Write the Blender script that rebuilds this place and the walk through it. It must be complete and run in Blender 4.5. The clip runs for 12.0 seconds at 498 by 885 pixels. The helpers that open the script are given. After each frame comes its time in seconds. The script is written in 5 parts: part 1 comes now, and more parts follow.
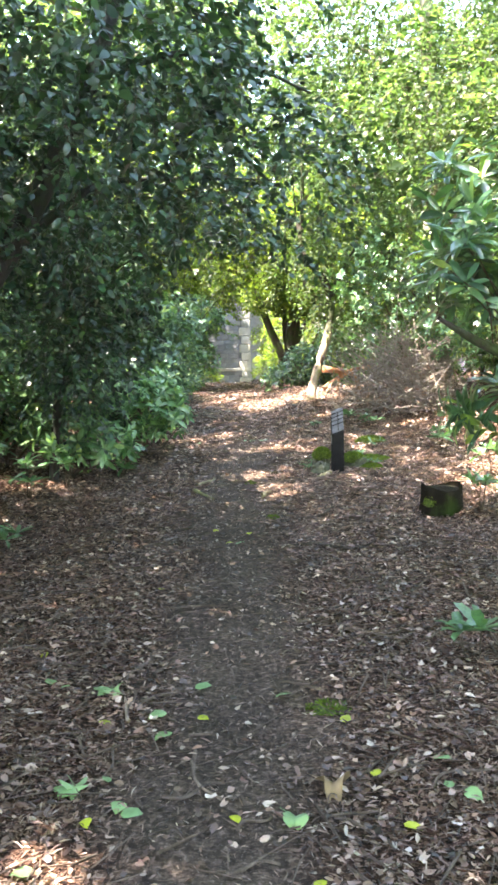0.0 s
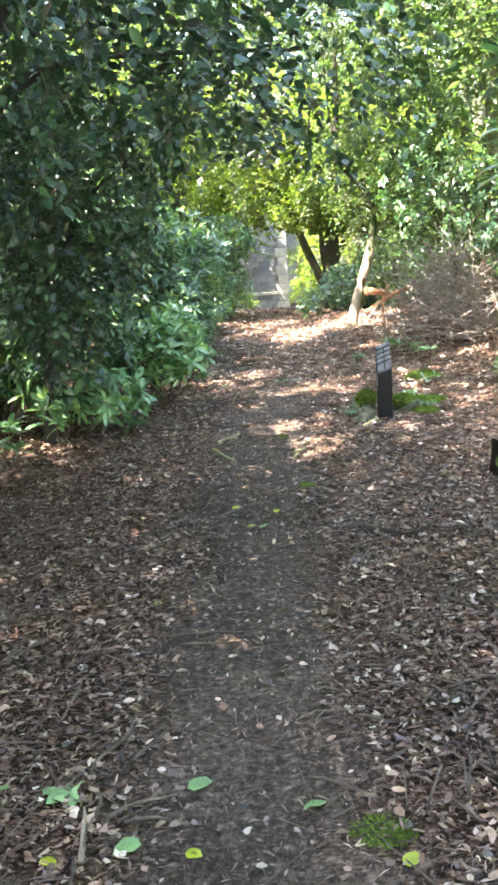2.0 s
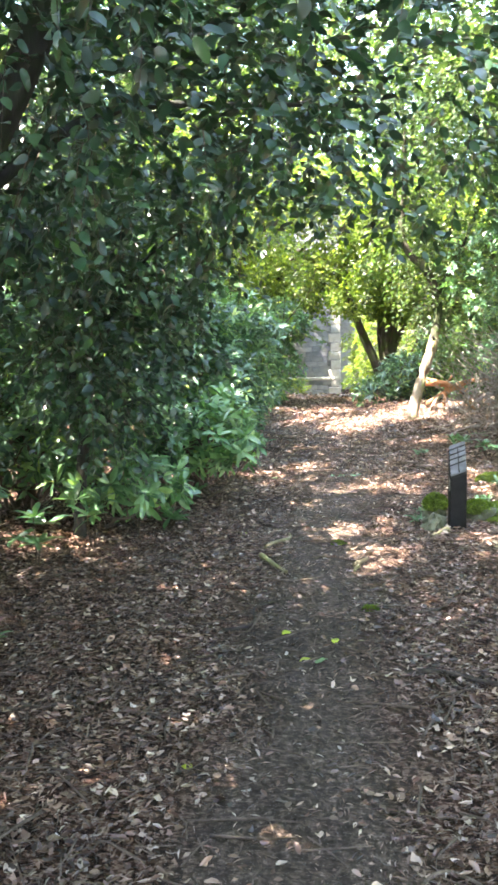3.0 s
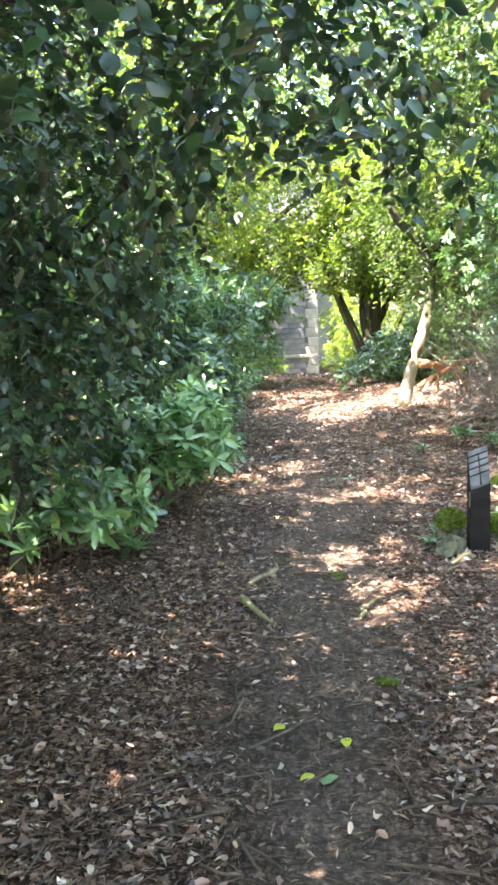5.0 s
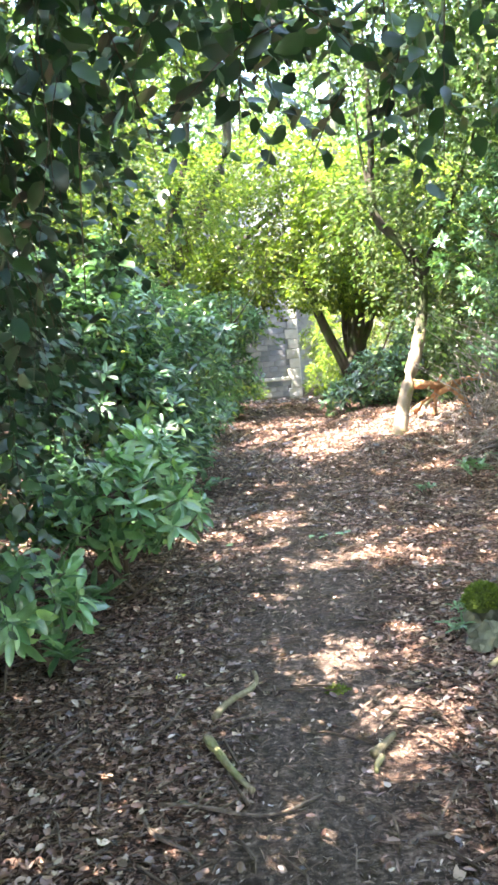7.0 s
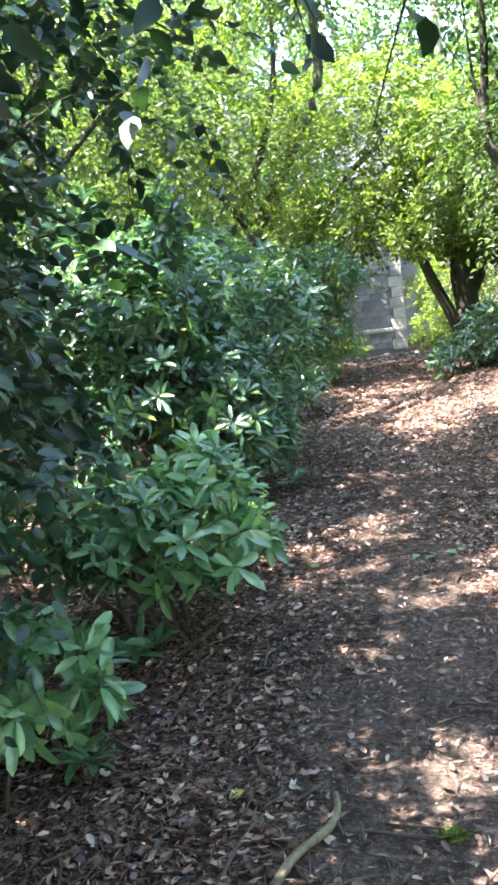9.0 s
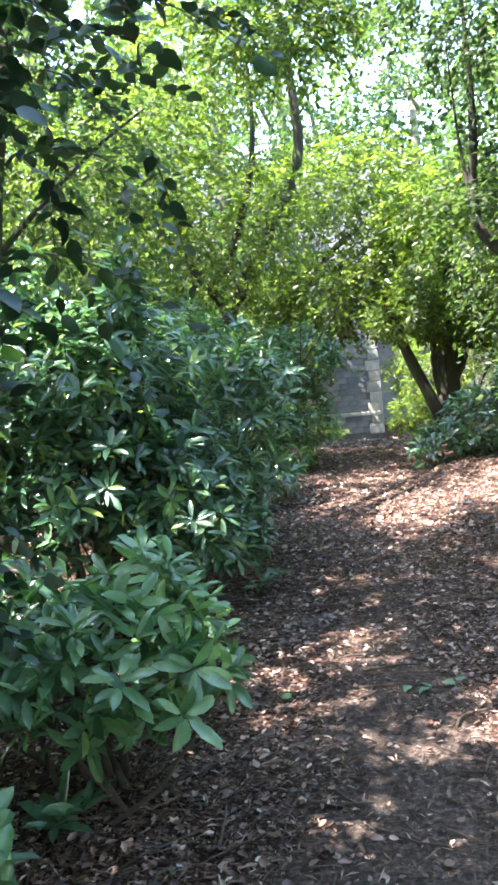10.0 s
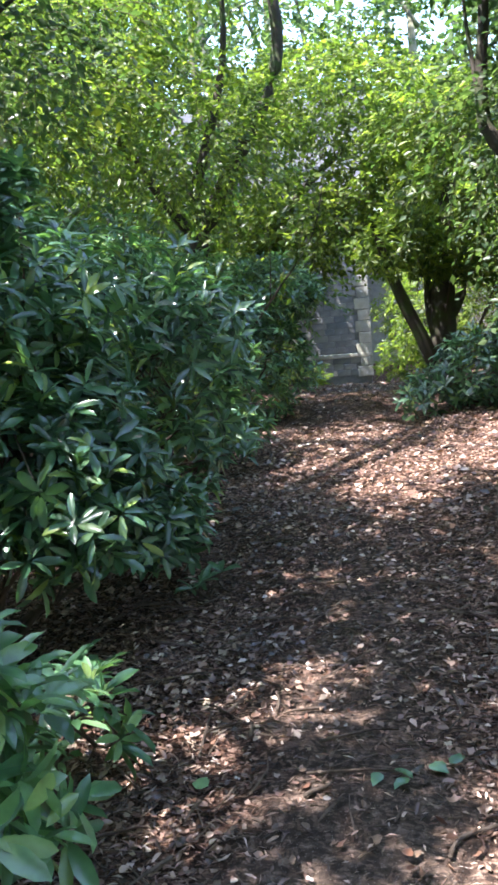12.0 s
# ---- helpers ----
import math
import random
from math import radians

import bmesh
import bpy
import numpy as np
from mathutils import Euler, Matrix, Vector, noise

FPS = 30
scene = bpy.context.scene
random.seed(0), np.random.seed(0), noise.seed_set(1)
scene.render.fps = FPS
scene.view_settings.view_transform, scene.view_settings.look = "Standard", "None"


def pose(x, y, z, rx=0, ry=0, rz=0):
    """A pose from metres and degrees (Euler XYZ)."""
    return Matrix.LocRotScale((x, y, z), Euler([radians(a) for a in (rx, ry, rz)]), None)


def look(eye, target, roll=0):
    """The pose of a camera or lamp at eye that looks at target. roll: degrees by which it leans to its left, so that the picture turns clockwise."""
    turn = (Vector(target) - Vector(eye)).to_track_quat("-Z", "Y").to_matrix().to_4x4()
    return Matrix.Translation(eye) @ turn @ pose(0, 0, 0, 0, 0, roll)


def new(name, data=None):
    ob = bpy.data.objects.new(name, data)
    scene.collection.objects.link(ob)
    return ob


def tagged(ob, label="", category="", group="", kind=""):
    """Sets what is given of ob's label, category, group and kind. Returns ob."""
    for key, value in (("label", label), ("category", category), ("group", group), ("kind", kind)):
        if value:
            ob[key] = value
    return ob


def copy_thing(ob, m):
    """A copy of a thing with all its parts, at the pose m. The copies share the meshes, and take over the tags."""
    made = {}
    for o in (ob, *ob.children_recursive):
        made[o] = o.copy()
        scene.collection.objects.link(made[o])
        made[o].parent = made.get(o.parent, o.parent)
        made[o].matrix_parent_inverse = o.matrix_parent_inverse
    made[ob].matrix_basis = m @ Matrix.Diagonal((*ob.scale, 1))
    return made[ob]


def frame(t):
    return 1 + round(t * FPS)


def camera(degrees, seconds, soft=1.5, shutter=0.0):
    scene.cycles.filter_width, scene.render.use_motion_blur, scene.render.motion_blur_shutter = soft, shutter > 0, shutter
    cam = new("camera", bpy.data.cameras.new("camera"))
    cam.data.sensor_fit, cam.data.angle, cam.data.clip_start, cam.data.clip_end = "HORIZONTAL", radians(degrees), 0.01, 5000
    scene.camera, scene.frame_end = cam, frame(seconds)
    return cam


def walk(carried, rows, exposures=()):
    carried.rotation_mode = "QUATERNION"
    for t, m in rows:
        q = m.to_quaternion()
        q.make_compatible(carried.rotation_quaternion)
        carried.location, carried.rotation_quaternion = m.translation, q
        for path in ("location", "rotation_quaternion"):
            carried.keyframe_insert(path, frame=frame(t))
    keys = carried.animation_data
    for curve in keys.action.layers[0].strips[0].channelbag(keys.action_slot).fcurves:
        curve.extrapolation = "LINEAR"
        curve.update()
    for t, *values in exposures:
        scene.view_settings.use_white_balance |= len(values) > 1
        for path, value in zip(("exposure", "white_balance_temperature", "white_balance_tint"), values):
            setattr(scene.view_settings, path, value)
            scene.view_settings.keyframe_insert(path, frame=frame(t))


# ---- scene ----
cam = camera(32.1, 12.0, soft=3.0)
PATH = [
    (0, (0.064, -0.474, 1.753), (0.053, 1.498, 1.42), -1.3),
    (0.5, (0.114, -0.069, 1.758), (-0.048, 1.901, 1.455), -0.4),
    (1, (0.122, 0.238, 1.671), (-0.097, 2.161, 1.164), -1.9),
    (1.5, (0.138, 0.581, 1.714), (0.071, 2.518, 1.22), -2.6),
    (2, (0.196, 0.947, 1.71), (0.073, 2.879, 1.208), -4.1),
    (2.5, (0.033, 1.365, 1.69), (-0.194, 3.321, 1.342), -1.0),
    (3, (0.065, 1.754, 1.671), (-0.151, 3.717, 1.357), -1.7),
    (4.8, (-0.014, 2.89, 1.671), (-0.165, 4.842, 1.26), -3.1),
    (5, (-0.06, 2.995, 1.694), (-0.221, 4.953, 1.321), -2.5),
    (5.5, (-0.108, 3.326, 1.708), (-0.184, 5.3, 1.397), -1.2),
    (6, (0.012, 3.739, 1.661), (-0.22, 5.681, 1.246), -5.8),
    (6.5, (-0.062, 4.041, 1.623), (-0.265, 5.982, 1.187), -3.9),
    (7, (-0.032, 4.37, 1.64), (-0.161, 6.34, 1.316), -5.2),
    (7.5, (0.042, 4.737, 1.628), (-0.24, 6.665, 1.179), -8.4),
    (7.7, (0.001, 4.842, 1.643), (-0.318, 6.767, 1.201), -7.0),
    (9.3, (0.031, 5.77, 1.754), (-0.354, 7.69, 1.351), -7.8),
    (9.5, (-0.036, 5.921, 1.763), (-0.31, 7.875, 1.433), -5.5),
    (10, (-0.052, 6.311, 1.693), (-0.358, 8.273, 1.449), -6.0),
    (10.5, (-0.065, 6.668, 1.685), (-0.475, 8.611, 1.447), -7.5),
    (11, (-0.145, 7.061, 1.696), (-0.527, 9.01, 1.46), -5.2),
    (11.5, (0.001, 7.39, 1.663), (-0.323, 9.342, 1.371), -5.0),
    (12, (0.039, 7.755, 1.595), (-0.258, 9.695, 1.21), -5.5),
]
walk(cam, [(t, look(eye, target, roll)) for t, eye, target, roll in PATH],
     [(0.0, 4.15, 7100, 15.0), (2.0, 4.35, 7100, 15.0), (3.0, 4.35, 7000, 15.0), (5.5, 4.35, 7200, 15.0), (7.5, 4.15, 6650, 15.0), (9.5, 3.6, 6200, 15.0), (12.0, 2.85, 6050, 15.0)])

# ---- world, sun, exposure ----
SUN = Vector((-0.42, -0.22, 1.0)).normalized()
world = bpy.data.worlds.new("sky")
scene.world = world
world.use_nodes = True
wn = world.node_tree
sky = wn.nodes.new("ShaderNodeTexSky")
sky.sky_type, sky.sun_disc = "NISHITA", False
sky.sun_elevation = math.asin(SUN.z)
sky.sun_rotation = math.atan2(SUN.x, SUN.y)
bg = wn.nodes["Background"]
bg.inputs["Strength"].default_value = 0.15
wn.links.new(sky.outputs["Color"], bg.inputs["Color"])
sun = new("sun", bpy.data.lights.new("sun", "SUN"))
sun.data.energy, sun.data.angle, sun.data.color = 3.8, radians(0.53), (1.0, 0.95, 0.86)
sun.matrix_world = look((0, 0, 30), Vector((0, 0, 30)) - SUN)

# ---- materials ----


def nodes_of(name):
    m = bpy.data.materials.new(name)
    m.use_nodes = True
    nt = m.node_tree
    return m, nt, nt.nodes["Principled BSDF"], nt.nodes["Material Output"]


def ramp(nt, fac, stops):
    r = nt.nodes.new("ShaderNodeValToRGB")
    el = r.color_ramp.elements
    while len(el) < len(stops):
        el.new(0.5)
    for e, (p, c) in zip(el, stops):
        e.position, e.color = p, (*c, 1)
    nt.links.new(fac, r.inputs["Fac"])
    return r.outputs["Color"]


def tex(nt, scale, detail=4.0, rough=0.6, kind="noise", coord="Object", stretch=(1, 1, 1)):
    tc = nt.nodes.new("ShaderNodeTexCoord")
    mp = nt.nodes.new("ShaderNodeMapping")
    mp.inputs["Scale"].default_value = stretch
    nt.links.new(tc.outputs[coord], mp.inputs["Vector"])
    if kind == "noise":
        n = nt.nodes.new("ShaderNodeTexNoise")
        n.inputs["Detail"].default_value, n.inputs["Roughness"].default_value = detail, rough
        out = n.outputs["Fac"]
    else:
        n = nt.nodes.new("ShaderNodeTexVoronoi")
        out = n.outputs["Distance"]
    n.inputs["Scale"].default_value = scale
    nt.links.new(mp.outputs["Vector"], n.inputs["Vector"])
    return out


def mix(nt, a, b, fac, mode="MIX"):
    x = nt.nodes.new("ShaderNodeMix")
    x.data_type, x.blend_type = "RGBA", mode
    for k, v in ((6, a), (7, b), (0, fac)):
        if isinstance(v, (int, float)):
            x.inputs[k].default_value = v
        elif isinstance(v, tuple):
            x.inputs[k].default_value = (*v, 1)
        else:
            nt.links.new(v, x.inputs[k])
    return x.outputs[2]


def bump(nt, bs, height, strength=0.5, dist=0.01):
    b = nt.nodes.new("ShaderNodeBump")
    b.inputs["Strength"].default_value, b.inputs["Distance"].default_value = strength, dist
    nt.links.new(height, b.inputs["Height"])
    nt.links.new(b.outputs["Normal"], bs.inputs["Normal"])


def leaf_mat(name, stops, rough=0.4, trans=0.35, glow=1.5, spec=0.5, coat=0.0):
    """Leaf with a colour of its own by island, blotches, gloss and light through it."""
    m, nt, bs, out = nodes_of(name)
    geo = nt.nodes.new("ShaderNodeNewGeometry")
    col = ramp(nt, geo.outputs["Random Per Island"], stops)
    col = mix(nt, col, ramp(nt, tex(nt, 14, 3), [(0.3, (0.55, 0.55, 0.5)), (0.7, (1.15, 1.15, 1.1))]), 0.7, "MULTIPLY")
    col = mix(nt, col, ramp(nt, tex(nt, 1.7, 3), [(0.35, (0.6, 0.64, 0.7)), (0.65, (1.25, 1.2, 1.1))]), 0.8, "MULTIPLY")
    nt.links.new(col, bs.inputs["Base Color"])
    bs.inputs["Roughness"].default_value = rough
    bs.inputs["Specular IOR Level"].default_value = spec
    bs.inputs["Coat Weight"].default_value, bs.inputs["Coat Roughness"].default_value = coat, 0.18
    tr = nt.nodes.new("ShaderNodeBsdfTranslucent")
    tc = mix(nt, col, (1.02 * glow, 1.1 * glow, 0.48 * glow), 1.0, "MULTIPLY")
    nt.links.new(tc, tr.inputs["Color"])
    sh = nt.nodes.new("ShaderNodeMixShader")
    sh.inputs[0].default_value = trans
    nt.links.new(bs.outputs[0], sh.inputs[1])
    nt.links.new(tr.outputs[0], sh.inputs[2])
    nt.links.new(sh.outputs[0], out.inputs["Surface"])
    return m


def bark_mat(name, dark, light, moss=None, scale=9.0, per=False):
    m, nt, bs, out = nodes_of(name)
    n1 = tex(nt, scale, 6, 0.65, stretch=(1, 1, 0.25))
    col = ramp(nt, n1, [(0.3, dark), (0.68, light)])
    if per:
        oi = nt.nodes.new("ShaderNodeObjectInfo")
        col = mix(nt, col, ramp(nt, oi.outputs["Random"], [(0.0, (0.6, 0.6, 0.6)), (1.0, (1.3, 1.3, 1.3))]), 1.0, "MULTIPLY")
    if moss:
        f = ramp(nt, tex(nt, 2.2, 5, 0.7), [(0.5, (0, 0, 0)), (0.62, (1, 1, 1))])
        col = mix(nt, col, moss, f)
    nt.links.new(col, bs.inputs["Base Color"])
    bs.inputs["Roughness"].default_value = 0.9
    bump(nt, bs, tex(nt, scale * 3, 6, 0.7, stretch=(1, 1, 0.3)), 0.9, 0.02)
    return m


M_HOLLY = leaf_mat("holly_leaf", [(0.0, (0.014, 0.042, 0.025)), (0.55, (0.03, 0.08, 0.041)), (0.95, (0.058, 0.13, 0.05))], 0.32, 0.16, 1.7, 0.7)
M_RHODO = leaf_mat("rhododendron_leaf", [(0.0, (0.026, 0.074, 0.042)), (0.45, (0.075, 0.175, 0.092)), (0.85, (0.145, 0.28, 0.14)), (1.0, (0.28, 0.38, 0.08))], 0.28, 0.3, 1.7, 1.0, 0.4)
# lighter rhododendron leaf: light falling on the front bushes is put into its colour
M_RHODO_LIT = leaf_mat("lit_rhododendron_leaf", [(0.0, (0.06, 0.155, 0.07)), (0.5, (0.145, 0.3, 0.135)), (0.9, (0.26, 0.44, 0.21)), (1.0, (0.35, 0.48, 0.14))], 0.3, 0.32, 1.6, 0.9, 0.4)
# sunlight on the far foliage is put into this brighter yellow-green
M_SUNLIT = leaf_mat("sunlit_coloured_leaf", [(0.0, (0.055, 0.1, 0.026)), (0.5, (0.115, 0.17, 0.038)), (1.0, (0.22, 0.275, 0.058))], 0.42, 0.52, 1.7)
M_BEECH = leaf_mat("beech_leaf", [(0.0, (0.038, 0.075, 0.034)), (0.5, (0.068, 0.116, 0.05)), (1.0, (0.12, 0.168, 0.075))], 0.4, 0.5, 1.75)
M_FAR = leaf_mat("woodland_leaf", [(0.0, (0.04, 0.085, 0.042)), (0.5, (0.085, 0.14, 0.06)), (1.0, (0.15, 0.2, 0.085))], 0.42, 0.5, 1.75)
M_DRY = leaf_mat("dry_leaf", [(0.0, (0.028, 0.014, 0.01)), (0.45, (0.175, 0.086, 0.06)), (0.76, (0.38, 0.232, 0.182)), (0.92, (0.57, 0.41, 0.34)), (1.0, (0.72, 0.59, 0.51))], 0.36, 0.1, 1.0, 0.8)
M_CRUMB = leaf_mat("leaf_crumb", [(0.0, (0.02, 0.012, 0.009)), (0.55, (0.11, 0.062, 0.046)), (0.85, (0.29, 0.19, 0.15)), (1.0, (0.58, 0.46, 0.39))], 0.55, 0.05, 1.0, 0.4)
M_LIME = leaf_mat("fallen_yellow_leaf", [(0.0, (0.55, 0.5, 0.04)), (1.0, (0.5, 0.6, 0.06))], 0.45, 0.3, 1.2)
M_FRESH = leaf_mat("fallen_green_leaf", [(0.0, (0.16, 0.34, 0.12)), (1.0, (0.3, 0.45, 0.22))], 0.45, 0.2, 1.2)
M_TAN = leaf_mat("tan_leaf", [(0.0, (0.26, 0.17, 0.1)), (1.0, (0.32, 0.22, 0.13))], 0.7, 0.1, 1.0)
M_BARK = bark_mat("dark_bark", (0.022, 0.018, 0.014), (0.075, 0.06, 0.045), (0.05, 0.075, 0.02))
M_HOLLYBARK = bark_mat("holly_bark", (0.012, 0.012, 0.01), (0.05, 0.047, 0.038), (0.03, 0.045, 0.016))
M_STUMP = bark_mat("mossy_stump_bark", (0.006, 0.005, 0.004), (0.024, 0.02, 0.014), (0.025, 0.04, 0.009), 8)
M_STUMP.node_tree.nodes["Principled BSDF"].inputs["Specular IOR Level"].default_value = 0.1
M_STEM = bark_mat("shrub_stem", (0.04, 0.03, 0.02), (0.12, 0.085, 0.055))
M_PALE = bark_mat("pale_dead_wood", (0.17, 0.12, 0.08), (0.44, 0.35, 0.27), (0.2, 0.22, 0.07), 7)
M_RUST = bark_mat("rotten_wood", (0.2, 0.08, 0.035), (0.48, 0.25, 0.13), None, 8)
M_GREYBARK = bark_mat("grey_green_bark", (0.09, 0.085, 0.055), (0.24, 0.22, 0.15), (0.09, 0.12, 0.04), 6)
M_TWIG = bark_mat("fallen_twig", (0.035, 0.024, 0.018), (0.2, 0.145, 0.11), None, 14, True)
M_DARKTWIG = bark_mat("dark_fallen_branch", (0.02, 0.014, 0.011), (0.1, 0.072, 0.055), None, 14, True)
M_HEAP = bark_mat("dry_brushwood", (0.11, 0.09, 0.075), (0.36, 0.31, 0.27), None, 12)
M_MOSSWOOD = bark_mat("mossy_stick", (0.06, 0.048, 0.028), (0.34, 0.28, 0.17), (0.2, 0.2, 0.08), 10)


def ground_mat():
    m, nt, bs, out = nodes_of("forest_floor")
    tc = nt.nodes.new("ShaderNodeTexCoord")
    sx = nt.nodes.new("ShaderNodeSeparateXYZ")
    nt.links.new(tc.outputs["Object"], sx.inputs[0])
    ax = nt.nodes.new("ShaderNodeMath"); ax.operation = "ADD"; ax.inputs[1].default_value = 0.08
    nt.links.new(sx.outputs["X"], ax.inputs[0])
    ab = nt.nodes.new("ShaderNodeMath"); ab.operation = "ABSOLUTE"
    nt.links.new(ax.outputs[0], ab.inputs[0])
    wob = nt.nodes.new("ShaderNodeMath"); wob.operation = "MULTIPLY_ADD"; wob.inputs[1].default_value = 0.9
    nt.links.new(tex(nt, 1.3, 5, 0.6), wob.inputs[0]); nt.links.new(ab.outputs[0], wob.inputs[2])
    trod = ramp(nt, wob.outputs[0], [(0.62, (1, 1, 1)), (1.0, (0, 0, 0))])
    far = nt.nodes.new("ShaderNodeMapRange"); far.inputs[1].default_value, far.inputs[2].default_value = 9.5, 13.5
    nt.links.new(sx.outputs["Y"], far.inputs[0])
    trod = mix(nt, trod, (0, 0, 0), far.outputs[0])
    earth = ramp(nt, tex(nt, 28, 8, 0.7), [(0.3, (0.032, 0.023, 0.018)), (0.55, (0.105, 0.079, 0.065)), (0.75, (0.29, 0.23, 0.195))])
    cells = []
    for sc, st in ((38, (1, 1, 0.2)), (75, (1.0, 0.45, 0.2)), (120, (0.4, 1.0, 0.2))):
        mp = nt.nodes.new("ShaderNodeMapping")
        mp.inputs["Scale"].default_value, mp.inputs["Rotation"].default_value = st, (0, 0, sc * 0.7)
        warp = nt.nodes.new("ShaderNodeTexNoise"); warp.inputs["Scale"].default_value = 9
        nt.links.new(tc.outputs["Object"], warp.inputs["Vector"])
        wv = mix(nt, tc.outputs["Object"], warp.outputs["Color"], 0.05)
        nt.links.new(wv, mp.inputs["Vector"])
        v = nt.nodes.new("ShaderNodeTexVoronoi"); v.inputs["Scale"].default_value = sc
        nt.links.new(mp.outputs["Vector"], v.inputs["Vector"])
        cells.append(v)
    flake = mix(nt, cells[0].outputs["Color"], cells[1].outputs["Color"], 0.55)
    flake = mix(nt, flake, cells[2].outputs["Color"], 0.4)
    humus = ramp(nt, flake, [(0.3, (0.011, 0.006, 0.005)), (0.47, (0.048, 0.025, 0.018)), (0.58, (0.125, 0.07, 0.05)), (0.74, (0.34, 0.24, 0.19))])
    fine = ramp(nt, mix(nt, cells[2].outputs["Color"], cells[1].outputs["Color"], 0.4), [(0.3, (0.55, 0.55, 0.55)), (0.55, (1, 1, 1)), (0.8, (2.0, 1.95, 1.9))])
    earth = mix(nt, earth, fine, 0.8, "MULTIPLY")
    col = mix(nt, humus, earth, trod)
    col = mix(nt, col, ramp(nt, tex(nt, 1.9, 4), [(0.3, (0.65, 0.62, 0.6)), (0.7, (1.2, 1.15, 1.1))]), 0.8, "MULTIPLY")
    chips = ramp(nt, tex(nt, 85, kind="voronoi"), [(0.10, (1, 1, 1)), (0.2, (0, 0, 0))])
    col = mix(nt, col, (0.3, 0.255, 0.225), mix(nt, chips, (0, 0, 0), 0.35))
    nt.links.new(col, bs.inputs["Base Color"])
    bs.inputs["Roughness"].default_value, bs.inputs["Specular IOR Level"].default_value = 0.8, 0.15
    bump(nt, bs, mix(nt, tex(nt, 45, 8, 0.75), flake, 0.6), 1.0, 0.025)
    return m


M_GROUND = ground_mat()


def plain_mat(name, stops, scale, rough, bumpy=0.3, dist=0.004, per=False, spec=0.5, stretch=(1, 1, 1)):
    m, nt, bs, out = nodes_of(name)
    col = ramp(nt, tex(nt, scale, 6, 0.65, stretch=stretch), stops)
    if per:
        oi = nt.nodes.new("ShaderNodeObjectInfo")
        col = mix(nt, col, ramp(nt, oi.outputs["Random"], [(0.0, (0.72, 0.73, 0.76)), (1.0, (1.25, 1.2, 1.12))]), 1.0, "MULTIPLY")
    nt.links.new(col, bs.inputs["Base Color"])
    bs.inputs["Roughness"].default_value = rough
    bs.inputs["Specular IOR Level"].default_value = spec
    bump(nt, bs, tex(nt, scale * 5, 6, 0.7), bumpy, dist)
    return m


M_POST = plain_mat("black_post_paint", [(0.3, (0.006, 0.006, 0.006)), (0.7, (0.018, 0.017, 0.016))], 12, 0.7, spec=0.2)
M_POSTWOOD = plain_mat("weathered_grey_timber", [(0.3, (0.17, 0.16, 0.15)), (0.7, (0.36, 0.34, 0.33))], 20, 0.6, stretch=(1, 1, 0.15))
M_POSTTOP = plain_mat("worn_metal_plate", [(0.3, (0.05, 0.053, 0.057)), (0.7, (0.14, 0.143, 0.15))], 14, 0.45)
M_MOSS = plain_mat("moss", [(0.3, (0.045, 0.075, 0.014)), (0.7, (0.14, 0.19, 0.028))], 30, 0.95, 1.0, 0.02)
M_STONE = plain_mat("mossy_rock", [(0.3, (0.035, 0.038, 0.022)), (0.7, (0.13, 0.135, 0.085))], 9, 0.9, 0.8, 0.01)
M_ASHLAR = plain_mat("grey_wall_stone", [(0.3, (0.17, 0.175, 0.18)), (0.7, (0.27, 0.27, 0.265))], 6, 0.9, 0.8, 0.01, True)
M_MORTAR = plain_mat("mortar", [(0.3, (0.12, 0.12, 0.118)), (0.7, (0.19, 0.187, 0.18))], 12, 0.95, 0.8, 0.01)
M_QUOIN = plain_mat("pale_limestone", [(0.3, (0.26, 0.255, 0.22)), (0.7, (0.4, 0.39, 0.34))], 5, 0.85, 0.5, 0.01, True)
M_SLATE = plain_mat("roof_slate", [(0.3, (0.04, 0.043, 0.05)), (0.7, (0.09, 0.09, 0.1))], 6, 0.8, spec=0.2)

# ---- mesh helpers ----
TRI5 = (np.array([(0, 0, 0), (0.5, .42, .10), (0, .5, 0), (0, 1, -.12), (-.5, .42, .10)], float), np.array([(0, 1, 2), (2, 1, 3), (0, 2, 4), (2, 3, 4)]))
LONG = (np.array([(0, 0, 0), (.3, .16, .04), (.5, .5, .06), (.36, .82, .03), (0, 1, -.08), (-.36, .82, .03), (-.5, .5, .06), (-.3, .16, .04), (0, .33, 0), (0, .7, 0)], float),
        np.array([(0, 1, 8), (1, 2, 8), (8, 2, 9), (2, 3, 9), (3, 4, 9), (0, 8, 7), (7, 8, 6), (8, 9, 6), (6, 9, 5), (9, 4, 5)]))
OVAL = (LONG[0] * np.array([1, 1, 0.8]) + np.array([[0, 0, 0], [.08, 0, 0], [0, -.08, .03], [-.05, -.02, -.02], [0, 0, -.06], [.05, -.02, .02], [0, -.08, -.03], [-.08, 0, 0], [0, 0, 0], [0, 0, 0]]), LONG[1])
DEAD = (np.stack([LONG[0][:, 0] * 1.0, LONG[0][:, 1], 0.95 * LONG[0][:, 0] ** 2 + 0.5 * (LONG[0][:, 1] - 0.45) ** 2 + 0.12 * LONG[0][:, 0] * LONG[0][:, 1]], -1), LONG[1])
DIAM = (np.array([(0, 0, 0), (.5, .45, .1), (0, 1, -.05), (-.5, .45, .1)], float), np.array([(0, 1, 2), (0, 2, 3)]))


